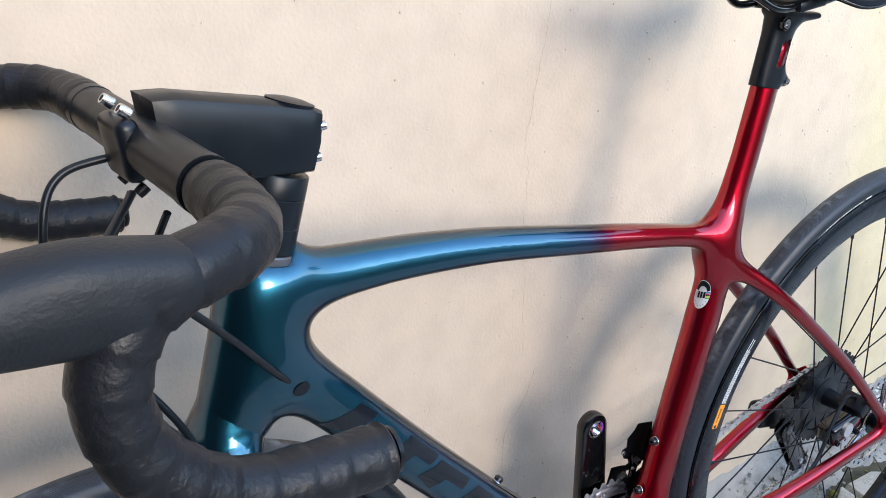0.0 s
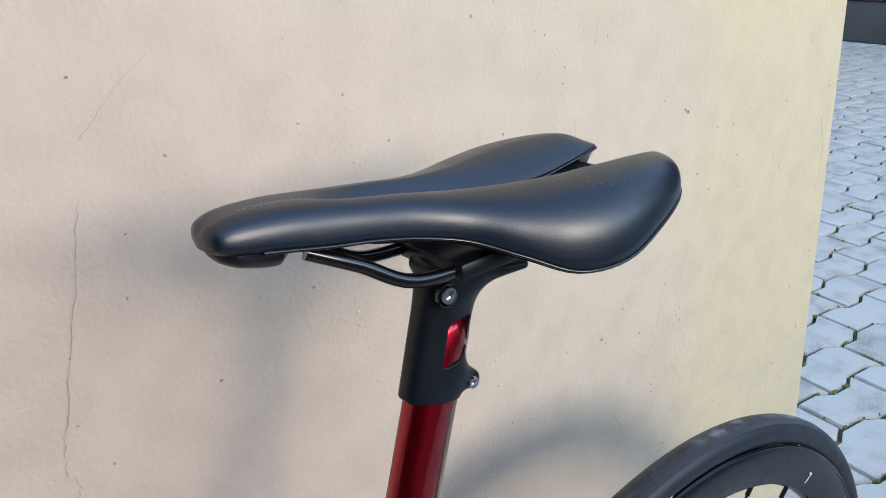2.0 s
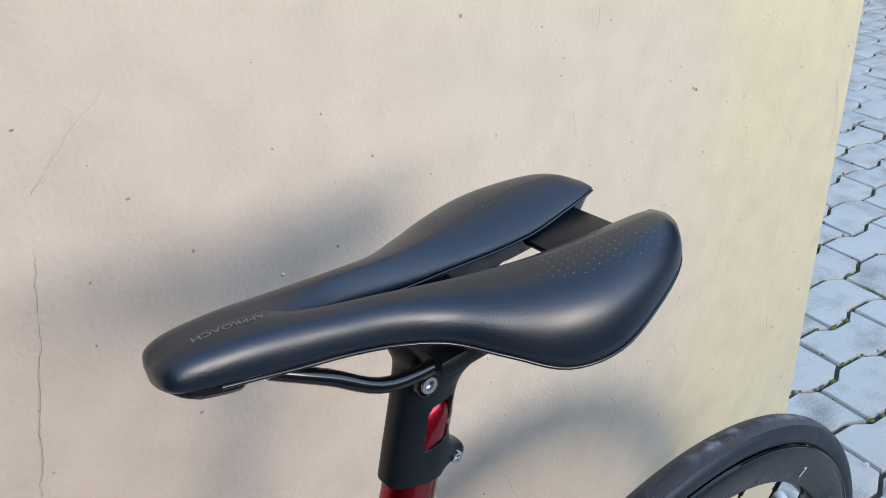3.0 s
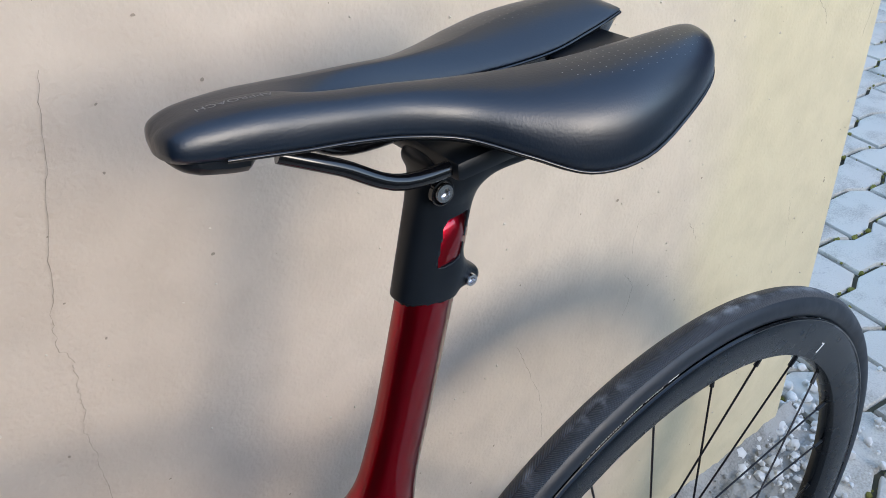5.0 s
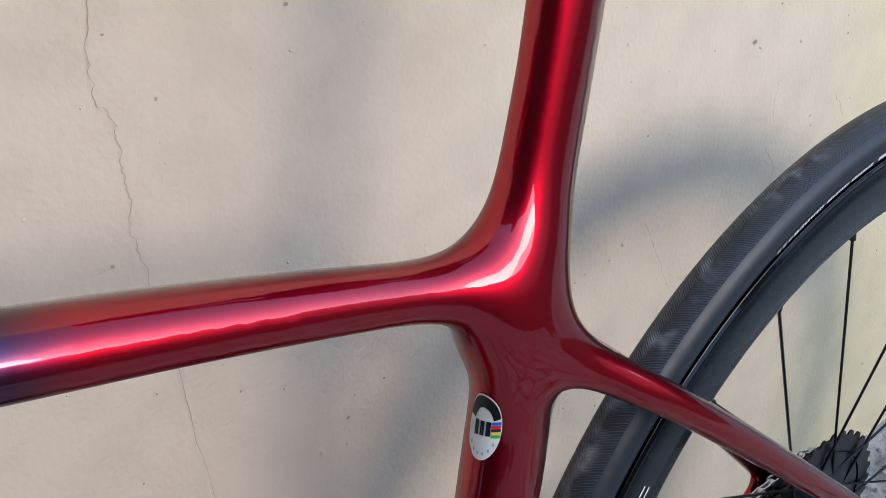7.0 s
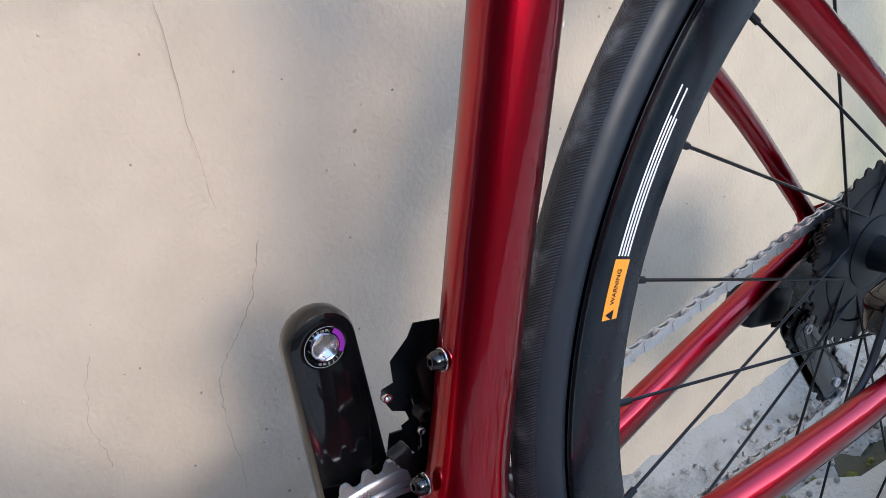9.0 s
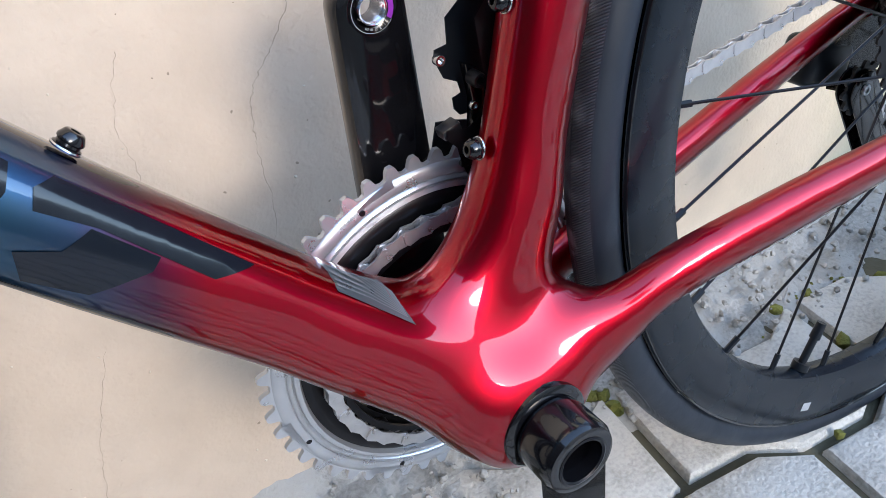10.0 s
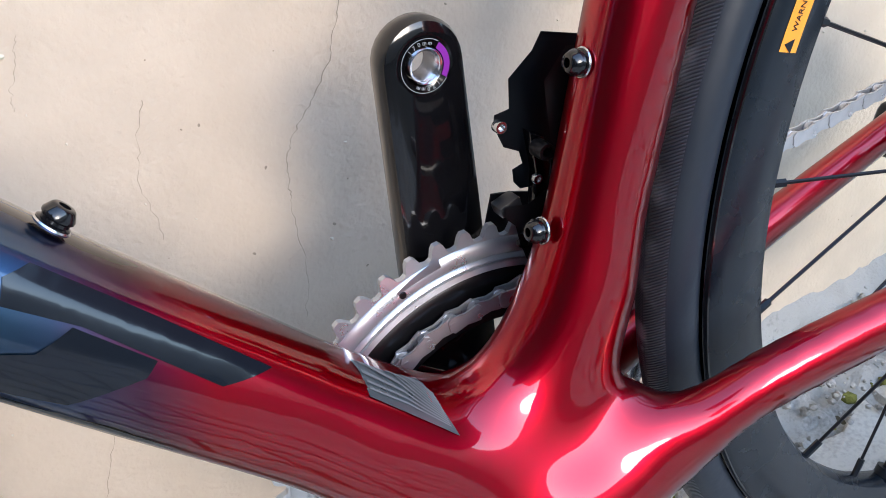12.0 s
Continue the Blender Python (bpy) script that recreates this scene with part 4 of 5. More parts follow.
def ring_patch(cx, cz, r0, r1, a0, a1, y, n=18):
    V = []
    for k in range(n + 1):
        a = radians(a0 + (a1 - a0) * k / n)
        V += [(cx + r0 * math.cos(a), y, cz + r0 * math.sin(a)), (cx + r1 * math.cos(a), y, cz + r1 * math.sin(a))]
    return V, [(2 * k, 2 * k + 1, 2 * k + 3, 2 * k + 2) for k in range(n)]


part("purple_arc", placed(ring_patch(hx, hz, 0.0078, 0.0104, -40, 48, 0.0612), CM), M_PURPLE, CRANK, "purple arc printed round the pedal hole")
part("print_ring", placed(ring_patch(hx, hz, 0.0105, 0.01075, 50, 320, 0.0612, 40), CM), M_GREYPRINT, CRANK)
for word, mid in (("170mm", 100), ("170mm", 268)):
    for k, ch in enumerate(word):
        a = radians(mid + (2 - k) * 15)
        lettering(ch, 0.0023, M_GREYPRINT, CRANK, facing(BB.x + hx + 0.0090 * math.cos(a), 0.0611, BB.z + hz + 0.0090 * math.sin(a), math.degrees(a) - 90))
RINGM = CM @ pose(0, 0, 0, 0, 2, 0)
OUTER = part("outer_chainring", placed(gear(50, 0.1040, 0.0062, 0.082, 0.0440, 0.0468), RINGM), M_ALLOY, CRANK, "polished grey large chainring")
part("ring_step", placed(lathe([(0.0972, 0.0439), (0.0962, 0.0428), (0.0915, 0.0420), (0.0902, 0.0424), (0.0898, 0.0434), (0.0893, 0.0424), (0.0878, 0.0417), (0.0868, 0.0424), (0.0864, 0.0436), (0.0858, 0.0422), (0.0835, 0.0415), (0.0822, 0.0436), (0.0810, 0.046)], 160), RINGM), M_ALLOY, OUTER)
part("ring_web", placed(lathe([(0.0822, 0.0442), (0.0800, 0.0428), (0.0765, 0.0430), (0.0735, 0.0440), (0.0700, 0.0436), (0.060, 0.0445)], 96), RINGM), M_DARKMETAL, OUTER)
for k in range(8):
    a = radians(20 + 45 * k)
    part("shift_pin", placed(disc([(0.0014, 0.0420), (0.0018, 0.0424), (0.0018, 0.0445)], 12), RINGM @ pose(0.0925 * math.cos(a), 0, 0.0925 * math.sin(a))), M_DARKMETAL, OUTER)
for k in range(8):
    a0 = radians(8 + 45 * k)
    arc = np.linspace(a0, a0 + radians(13), 7)
    rim = [((0.0990 - 0.0035 * q / 6) * math.cos(a), (0.0990 - 0.0035 * q / 6) * math.sin(a)) for q, a in enumerate(arc)]
    rim += [(0.0940 * math.cos(a), 0.0940 * math.sin(a)) for a in arc[::-1]]
    part("shift_ramp", placed(plate(rim, 0.0424, 0.0441, 0.0004), RINGM), M_ALLOY, OUTER)
INNER = part("inner_chainring", placed(gear(34, 0.0705, 0.006, 0.0615, 0.0370, 0.0390), RINGM), M_DARKMETAL, CRANK, "small dark chainring that carries the chain")
spider = []
for k in range(4):
    a = UP + math.pi / 4 + k * math.pi / 2
    spider.append(plate(arm_outline(0.074, 0.018, 0.010, a, 8), 0.0475, 0.055, 0.0015))
    part("chainring_bolt", placed(disc([(0.0035, 0.0400), (0.0046, 0.0404), (0.0046, 0.044)], 16), CM @ pose(0.066 * math.cos(a), 0, 0.066 * math.sin(a))), M_DARKMETAL, CRANK)
part("spider", placed(merge(*spider, disc([(0.014, 0.040), (0.024, 0.041), (0.026, 0.046), (0.024, 0.0615)], 32)), CM), M_GLOSS, CRANK)

# left crank arm and bearing
LCUP = part("bearing_cup", placed(disc([(0.0205, -0.040), (0.0235, -0.0415), (0.0240, -0.0440), (0.0228, -0.0460), (0.0228, -0.0490), (0.0205, -0.0505), (0.0150, -0.0508)], 48), CM), M_GLOSS, BIKE, "black bottom bracket bearing cup")
part("cup_ring", placed(lathe([(0.0236, -0.0405), (0.0247, -0.0413), (0.0247, -0.0424), (0.0236, -0.0430)], 48), CM), M_STEEL, LCUP)
LEFT = part("left_crank_arm", placed(plate(arm_outline(0.170, 0.0185, 0.0165, UP + math.pi, 16), -0.0690, -0.0560, 0.004, [(0, 0, 0.0100, 28), (-hx, -hz, 0.0078, 20)]), CM), M_GLOSS, BIKE, "gloss black crank arm pointing down without pedal")
part("crank_boss", placed(lathe([(0.0150, -0.051), (0.0185, -0.052), (0.0190, -0.056), (0.0190, -0.0715), (0.0175, -0.0745), (0.0135, -0.0752), (0.0115, -0.0745), (0.0105, -0.070), (0.0100, -0.058), (0.0, -0.058)], 48), CM), M_GLOSS, LEFT)
part("boss_ring", placed(lathe([(0.0132, -0.0753), (0.0122, -0.0757), (0.0112, -0.0750)], 40), CM), M_DARKMETAL, LEFT)

# front derailleur
M_SATIN = material("satin_black", (0.009, 0.010, 0.012), 0.3, var=0.2, var_size=50, spec=0.5)
FD = part("front_derailleur", plate([(0.049, 0.4475), (0.0445, 0.4415), (0.0335, 0.4340), (0.0325, 0.4225), (0.0260, 0.4220), (0.0250, 0.4180), (0.0285, 0.4080), (0.0350, 0.4040), (0.0360, 0.3985), (0.0312, 0.3975), (0.0312, 0.3920), (0.0340, 0.3880), (0.052, 0.3850), (0.072, 0.400), (0.072, 0.440)], 0.0300, 0.0360, 0.0012), M_BLACK, BIKE, "black electronic front derailleur")
part("derailleur_motor", plate([(0.0490, 0.4455), (0.0390, 0.4355), (0.0400, 0.412), (0.050, 0.400), (0.072, 0.400), (0.072, 0.440)], 0.0150, 0.0340, 0.0048), M_SATIN, FD, "faceted motor housing")
part("derailleur_body", plate([(0.0325, 0.3845), (0.0225, 0.3870), (0.0225, 0.3815), (0.0262, 0.3770), (0.0272, 0.3690), (0.0300, 0.3590), (0.0330, 0.3480), (0.060, 0.352), (0.070, 0.390), (0.055, 0.392)], 0.0230, 0.0358, 0.0022), M_SATIN, FD)
part("derailleur_link", plate([(0.0375, 0.4130), (0.0440, 0.4090), (0.0475, 0.3960), (0.0420, 0.3760), (0.0360, 0.3770), (0.0390, 0.3950)], 0.0250, 0.0310, 0.0012), M_GLOSS, FD)
part("latch", placed(block(0.010, 0.008, 0.0055, 0.0012), pose(0.0262, 0.0285, 0.3845, 0, -14, 0)), M_SATIN, FD)
screw("link_screw", 0.0275, 0.0302, 0.4170, 0.0026, 0.0022, FD)
screw("link_screw", 0.0385, 0.0215, 0.4075, 0.0036, 0.0060, FD, M_DARKMETAL)
screw("link_screw", 0.0390, 0.0252, 0.3925, 0.0022, 0.0012, FD)
screw("link_screw", 0.0300, 0.0262, 0.3660, 0.0020, 0.0010, FD, M_DARKMETAL)
cage = [(0.113 * math.cos(a), 0.113 * math.sin(a)) for a in np.linspace(radians(64), radians(78), 6)] + [(0.088 * math.cos(a), 0.088 * math.sin(a)) for a in np.linspace(radians(80), radians(60), 6)]
part("inner_cage", placed(plate([(x * 0.93 + 0.012, z * 0.93 - 0.008) for x, z in cage], 0.0335, 0.0350, 0.0005), CM), M_DARKMETAL, FD)
part("outer_cage", placed(plate(cage, 0.0535, 0.0550, 0.0005), CM), M_DARKMETAL, FD)
# red reflected in the polished inner cage, put in as a small red screw head
screw("cage_screw", 0.0290, 0.0335, 0.3330, 0.0034, 0.0022, FD, material("red_reflection", (0.45, 0.03, 0.06), 0.3, metal=0.8))

# cassette, rotor, derailleur and caliper
CASS = None
for k, teeth in enumerate((34, 30, 27, 24, 21, 19, 17, 15, 13, 12, 11)):
    r = 0.00202 * teeth + 0.0018
    g = part("cassette" if k == 0 else "sprocket", placed(gear(teeth, r, 0.0042, max(0.0165, r - 0.017), 0.0225 + 0.0036 * k, 0.0241 + 0.0036 * k), Matrix.Translation(AXLE)), M_DARKMETAL, BIKE if k == 0 else CASS, "dark eleven-speed cassette" if k == 0 else "")
    CASS = CASS or g
    if k == 0:
        part("carrier", placed(lathe([(0.052, 0.0230), (0.048, 0.0222), (0.030, 0.0224), (0.017, 0.0235)], 48), Matrix.Translation(AXLE)), M_BLACK, CASS)
rot = [lathe([(0.0700, -0.0475), (0.0700, -0.0492), (0.0575, -0.0492), (0.0575, -0.0475)], 72, True), lathe([(0.024, -0.0475), (0.024, -0.0492), (0.016, -0.0492), (0.016, -0.0475)], 32, True)]
for k in range(6):
    a = k * math.pi / 3
    rot.append(sweep(smooth_line([(0.021 * math.cos(a), -0.0484, 0.021 * math.sin(a)), (0.042 * math.cos(a + 0.25), -0.0484, 0.042 * math.sin(a + 0.25)), (0.060 * math.cos(a + 0.35), -0.0484, 0.060 * math.sin(a + 0.35))], 4), 0.0030, 6, squash=0.3, up=(0, 1, 0)))
ROTOR = part("disc_rotor", placed(merge(*rot), Matrix.Translation(AXLE)), M_STEEL, REAR, "thin steel brake disc")
for k in range(30):
    a = k * math.pi / 15
    part("rotor_hole", placed(disc([(0.0022, -0.0494), (0.0024, -0.0493)], 10), Matrix.Translation(AXLE) @ pose((0.0615 + 0.002 * (k % 2)) * math.cos(a), 0, (0.0615 + 0.002 * (k % 2)) * math.sin(a))), M_BLACK, ROTOR)
CAL = part("brake_caliper", placed(block(0.062, 0.026, 0.030, 0.007, 3), pose(0.325, -0.046, 0.362, 0, -6, 0)), M_GLOSS, BIKE, "black flat-mount disc brake caliper on the stay")
part("caliper_piston", placed(disc([(0.008, -0.002), (0.0095, -0.001), (0.0095, 0.004), (0.005, 0.004)], 24), pose(0.318, -0.0585, 0.366, 0, 0, 180)), M_ALLOY, CAL)
part("caliper_bridge", placed(block(0.024, 0.034, 0.018, 0.004), pose(0.352, -0.046, 0.382, 0, -30, 0)), M_BLACK, CAL)
screw("caliper_bolt", 0.302, -0.0585, 0.352, 0.004, 0.003, CAL, M_DARKMETAL)
screw("caliper_bolt", 0.343, -0.0585, 0.350, 0.004, 0.003, CAL, M_DARKMETAL)
part("brake_hose", sweep(smooth_line([(0.352, -0.046, 0.392), (0.330, -0.045, 0.398), (0.30, -0.050, 0.375), (0.27, -0.056, 0.342), (0.24, -0.060, 0.330)], 6), 0.0024, 8), M_BLACK, CAL)
for plate_side in (
        plate([(0.380, 0.322), (0.420, 0.322), (0.428, 0.338), (0.418, 0.356), (0.395, 0.362), (0.380, 0.348)], -0.0705, -0.0630, 0.002),
        plate([(0.374, 0.318), (0.418, 0.318), (0.424, 0.338), (0.412, 0.358), (0.388, 0.362), (0.374, 0.346)], 0.0630, 0.0705, 0.002)):
    part("dropout_plate", placed(plate_side, Matrix.Translation(SHIFT)), M_PAINT, FRAME)
AXL = part("thru_axle", placed(disc([(0.004, -0.0735), (0.0085, -0.0730), (0.0095, -0.0705), (0.0095, -0.062)], 28), Matrix.Translation(AXLE)), M_BLACK, BIKE, "black thru axle end with lever")
part("axle_lever", placed(sweep(smooth_line([(0.404, -0.075, 0.338), (0.425, -0.078, 0.330), (0.444, -0.078, 0.315), (0.448, -0.077, 0.300)], 5), [0.005] * 6 + [0.0055] * 5 + [0.004] * 5, 10, squash=0.6), Matrix.Translation(SHIFT)), M_ALLOY, AXL)

RD = part("rear_derailleur", plate([(0.392, 0.330), (0.414, 0.330), (0.424, 0.300), (0.412, 0.268), (0.380, 0.258), (0.352, 0.272), (0.350, 0.300), (0.372, 0.318)], 0.068, 0.100, 0.006), M_GLOSS, BIKE, "black electronic rear derailleur below the cassette")
part("derailleur_motor", placed(block(0.050, 0.030, 0.036, 0.008, 3), pose(0.355, 0.082, 0.290, 0, 20, 0)), M_BLACK, RD)
for y in (0.0480, 0.0600):
    part("pulley_cage", placed(plate(arm_outline(0.085, 0.014, 0.016, radians(-61), 10), 0, 0.002, 0.0006), Matrix.Translation((0.368, y, 0.272))), M_GLOSS, RD)
for d in (0.0, 0.085):
    part("pulley", placed(gear(11, 0.0205, 0.004, 0.006, 0.0510, 0.0535), Matrix.Translation((0.368 + d * math.cos(radians(-61)), 0, 0.272 + d * math.sin(radians(-61))))), M_BLACK, RD)
    screw("pulley_bolt", 0.368 + d * math.cos(radians(-61)), 0.0475, 0.272 + d * math.sin(radians(-61)), 0.0042, 0.0015, RD, M_ALLOY)

for ob in (CAL, RD):
    ob.matrix_basis = Matrix.Translation(SHIFT)

CHAIN = None
link = plate([(-0.0082, -0.0024), (-0.0064, -0.0042), (-0.004, -0.0038), (0, -0.0030), (0.004, -0.0038), (0.0064, -0.0042), (0.0082, -0.0024), (0.0082, 0.0024), (0.0064, 0.0042), (0.004, 0.0038), (0, 0.0030), (-0.004, 0.0038), (-0.0064, 0.0042), (-0.0082, 0.0024)], -0.0005, 0.0005, 0.0)
link_outer = mesh_of("link", *merge(placed(link, pose(0, -0.0026, 0)), placed(link, pose(0, 0.0026, 0)), rod((-0.0063, -0.0032, 0), (-0.0063, 0.0032, 0), 0.0018), rod((0.0063, -0.0032, 0), (0.0063, 0.0032, 0), 0.0018)))
link_inner = mesh_of("link", *merge(placed(link, pose(0, -0.0015, 0)), placed(link, pose(0, 0.0015, 0)), rod((-0.0063, -0.0012, 0), (-0.0063, 0.0012, 0), 0.0038, 10), rod((0.0063, -0.0012, 0), (0.0063, 0.0012, 0), 0.0038, 10)))


def chain_run(points):
    """Links along a line, every other one wide."""
    global CHAIN
    L = np.array(points, float)
    seg = np.linalg.norm(np.diff(L, axis=0), axis=1)
    s = np.concatenate([[0], np.cumsum(seg)])
    for k in range(int(s[-1] / 0.0127)):
        a, b = (np.array([np.interp(q, s, L[:, i]) for i in range(3)]) for q in (k * 0.0127, (k + 1) * 0.0127))
        d = b - a
        ry = -math.degrees(math.atan2(d[2], d[0]))
        rz = math.degrees(math.atan2(d[1], math.hypot(d[0], d[2])))
        ob = part("chain" if CHAIN is None else "link", link_outer if k % 2 else link_inner, M_CHAIN, BIKE if CHAIN is None else CHAIN, "bright steel bicycle chain" if CHAIN is None else "")
        ob.matrix_basis = pose(*((a + b) / 2), 0, ry, rz)
        if CHAIN is None:
            CHAIN = ob
        else:
            ob.matrix_parent_inverse = CHAIN.matrix_basis.inverted()


small = [(BB.x + 0.0695 * math.cos(a), 0.0380, BB.z + 0.0695 * math.sin(a)) for a in np.linspace(radians(83), radians(277), 30)]
rear = [(AXLE.x + 0.0405 * math.cos(a), AXLE.y + 0.0425, AXLE.z + 0.0405 * math.sin(a)) for a in np.linspace(radians(-95), radians(85), 16)]
px, pz = 0.368 + SHIFT.x + 0.085 * math.cos(radians(-61)), 0.272 + SHIFT.z + 0.085 * math.sin(radians(-61))
chain_run([(0.385 + SHIFT.x, 0.0472, 0.292 + SHIFT.z)] + rear + small + [(px - 0.012, 0.0522, pz - 0.019), (px + 0.012, 0.0522, pz - 0.016), (px + 0.019, 0.0522, pz), (0.386 + SHIFT.x, 0.0569, 0.262 + SHIFT.z)])

# ---- fork and front wheel, turned a little about the steering axis ----
STEER = Vector((-0.358, 0, -0.934)).normalized()
CROWN = Vector((-0.396, 0, 0.680))
TURN_BAR = 9.1
STEERM = Matrix.Translation(CROWN) @ Matrix.Rotation(radians(-TURN_BAR), 4, STEER) @ Matrix.Translation(-CROWN)
FAXLE = Vector((-0.553, 0, 0.363))
fork_shape = soft_union([
    Tube([(-0.390, 0, 0.698), (-0.404, 0, 0.662)], [0.024, 0.021], [0.022, 0.026], 2.2),
    Tube([(-0.402, -0.012, 0.670), (-0.418, -0.040, 0.638), (-0.462, -0.048, 0.55), (-0.551, -0.055, 0.367)], [0.018, 0.016, 0.014, 0.010], [0.012, 0.010, 0.009, 0.006], 2.3),
    Tube([(-0.402, 0.012, 0.670), (-0.418, 0.040, 0.638), (-0.462, 0.048, 0.55), (-0.551, 0.055, 0.367)], [0.018, 0.016, 0.014, 0.010], [0.012, 0.010, 0.009, 0.006], 2.3)], [0.03, 0.03])
FORK = part("fork", grown_mesh("fork", fork_shape, (-0.60, -0.08, 0.31), (-0.35, 0.08, 0.73), 0.005), M_PAINT, BIKE, "petrol blue carbon fork", STEERM)
front = wheel(FAXLE, "front_wheel", 77, False)
front.matrix_world = STEERM
part("crown_race", placed(lathe([(0.0262, -0.0012), (0.0268, 0.0), (0.0262, 0.0012)], 40), Matrix.Translation((-0.396, 0, 0.6790)) @ Vector((0, 1, 0)).rotation_difference(STEER).to_matrix().to_4x4()), M_STEEL, FRAME)

# ---- cockpit ----
BAR_TURN = 5.4
c9, s9 = math.cos(radians(-BAR_TURN)), math.sin(radians(-BAR_TURN))
FWD, LFT = Vector((-c9, s9, 0)), Vector((-s9, -c9, 0))
BARC = Vector((-0.317, 0, 0.8960)) + 0.0945 * FWD
LFT = LFT * math.cos(radians(2.4)) - Vector((0, 0, math.sin(radians(2.4))))
PSI = radians(11.6)
FW, UPV = math.cos(PSI) * FWD + Vector((0, 0, math.sin(PSI))), -math.sin(PSI) * FWD + Vector((0, 0, math.cos(PSI)))


def bar(l, f, u):
    return BARC + l * LFT + f * FW + u * UPV


def on_steerer(z):
    """Middle of the steerer at height z."""
    return Vector((-0.352 + (z - 0.797) * 0.383, 0, z))


tilt = Vector((0, 1, 0)).rotation_difference(-STEER).to_matrix().to_4x4()
oval = Matrix.Diagonal((1.0, 1, 1.0, 1))
SPACER = part("headset_spacer", placed(disc([(0.0215, 0.0), (0.0222, 0.0012), (0.0222, 0.0180), (0.0216, 0.0186), (0.0222, 0.0192), (0.0222, 0.0375), (0.0216, 0.0381), (0.0222, 0.0387), (0.0222, 0.0525), (0.0215, 0.0535)], 48), Matrix.Translation(on_steerer(0.805)) @ tilt), M_BLACK, BIKE, "matt black headset spacers")
part("headset_ring", placed(disc([(0.0222, 0.0), (0.0232, 0.001), (0.0232, 0.0055), (0.0222, 0.0065)], 48), Matrix.Translation(on_steerer(0.7985)) @ tilt), material("dark_grey_anodised", (0.16, 0.16, 0.17), 0.35, metal=0.7, var=0.1, var_size=50), SPACER, "grey headset ring")


stem_side = [(-0.2965, 0.8900), (-0.3010, 0.8700), (-0.3095, 0.8510), (-0.3540, 0.8580), (-0.3570, 0.8640), (-0.3900, 0.8780), (-0.4080, 0.8860), (-0.4080, 0.9240), (-0.3900, 0.9215), (-0.3300, 0.9040), (-0.3050, 0.8955)]
swing = Matrix.Translation((-0.317, 0, 0)) @ pose(0, 0, 0, 0, 0, BAR_TURN) @ Matrix.Translation((0.317, 0, 0))
STEM = part("stem", placed(plate(stem_side, -0.0190, 0.0190, 0.0085), swing), M_BLACK, BIKE, "matt black aluminium stem")
for s in (-1, 1):
    for f in (-0.012, 0.012):
        p = BARC + s * 0.014 * LFT + 0.008 * FWD + Vector((0, 0, f + (0.010 if f > 0 else -0.010)))
        screw("faceplate_bolt", *p, 0.0036, 0.006, STEM, M_STEEL if f > 0 else M_DARKMETAL, along=tuple(FWD + Vector((0, 0, 0.9 if f > 0 else -0.6))))
part("faceplate", placed(block(0.014, 0.040, 0.038, 0.006, 3), Matrix.Translation(BARC + 0.011 * FWD) @ pose(0, 0, 0, 0, 0, BAR_TURN)), M_BLACK, STEM)
screw("stem_bolt", -0.3005, -0.0120, 0.8810, 0.0033, 0.005, STEM, along=(0.9, -0.35, 0.1))
screw("stem_bolt", -0.3070, -0.0120, 0.8610, 0.0033, 0.005, STEM, along=(0.9, -0.35, 0.1))
part("top_cap", placed(disc([(0.016, 0.0), (0.0165, 0.002), (0.010, 0.0035)], 32), Matrix.Translation((-0.3140, -0.001, 0.8970)) @ tilt), M_BLACK, STEM)

W = 0.185


def bar_half(s):
    pts = [bar(s * l, f, u) for l, f, u in ((0.0, 0, 0), (0.06, 0, 0), (0.115, 0.001, 0), (W - 0.035, 0.006, 0), (W - 0.012, 0.024, -0.001), (W - 0.001, 0.052, -0.006), (W, 0.072, -0.020), (W + 0.002, 0.080, -0.047),
                                              (W + 0.004, 0.070, -0.077), (W + 0.006, 0.045, -0.100), (W + 0.007, 0.012, -0.110), (W + 0.008, -0.028, -0.111), (W + 0.009, -0.050, -0.110))]
    return smooth_line(pts, 12)


def taped(line, r, pitch=0.019, step=0.0011):
    """Bar tape: a tube whose wraps overlap."""
    d = np.concatenate([[0], np.cumsum(np.linalg.norm(np.diff(line, axis=0), axis=1))])
    n = int(d[-1] / 0.0022)
    q = np.linspace(0, d[-1], n)
    L = np.stack([np.interp(q, d, line[:, i]) for i in range(3)], -1)
    L = np.array([L[max(0, k - 2):k + 3].mean(0) for k in range(n)])
    w = (q / pitch) % 1.0
    R = r + step * (w - 0.5) + 0.0004 * np.sin(q * 91)
    R[:3] -= 0.0008
    R[-3:] = r * np.array([1.02, 0.97, 0.82])
    return sweep(L, R, 24)


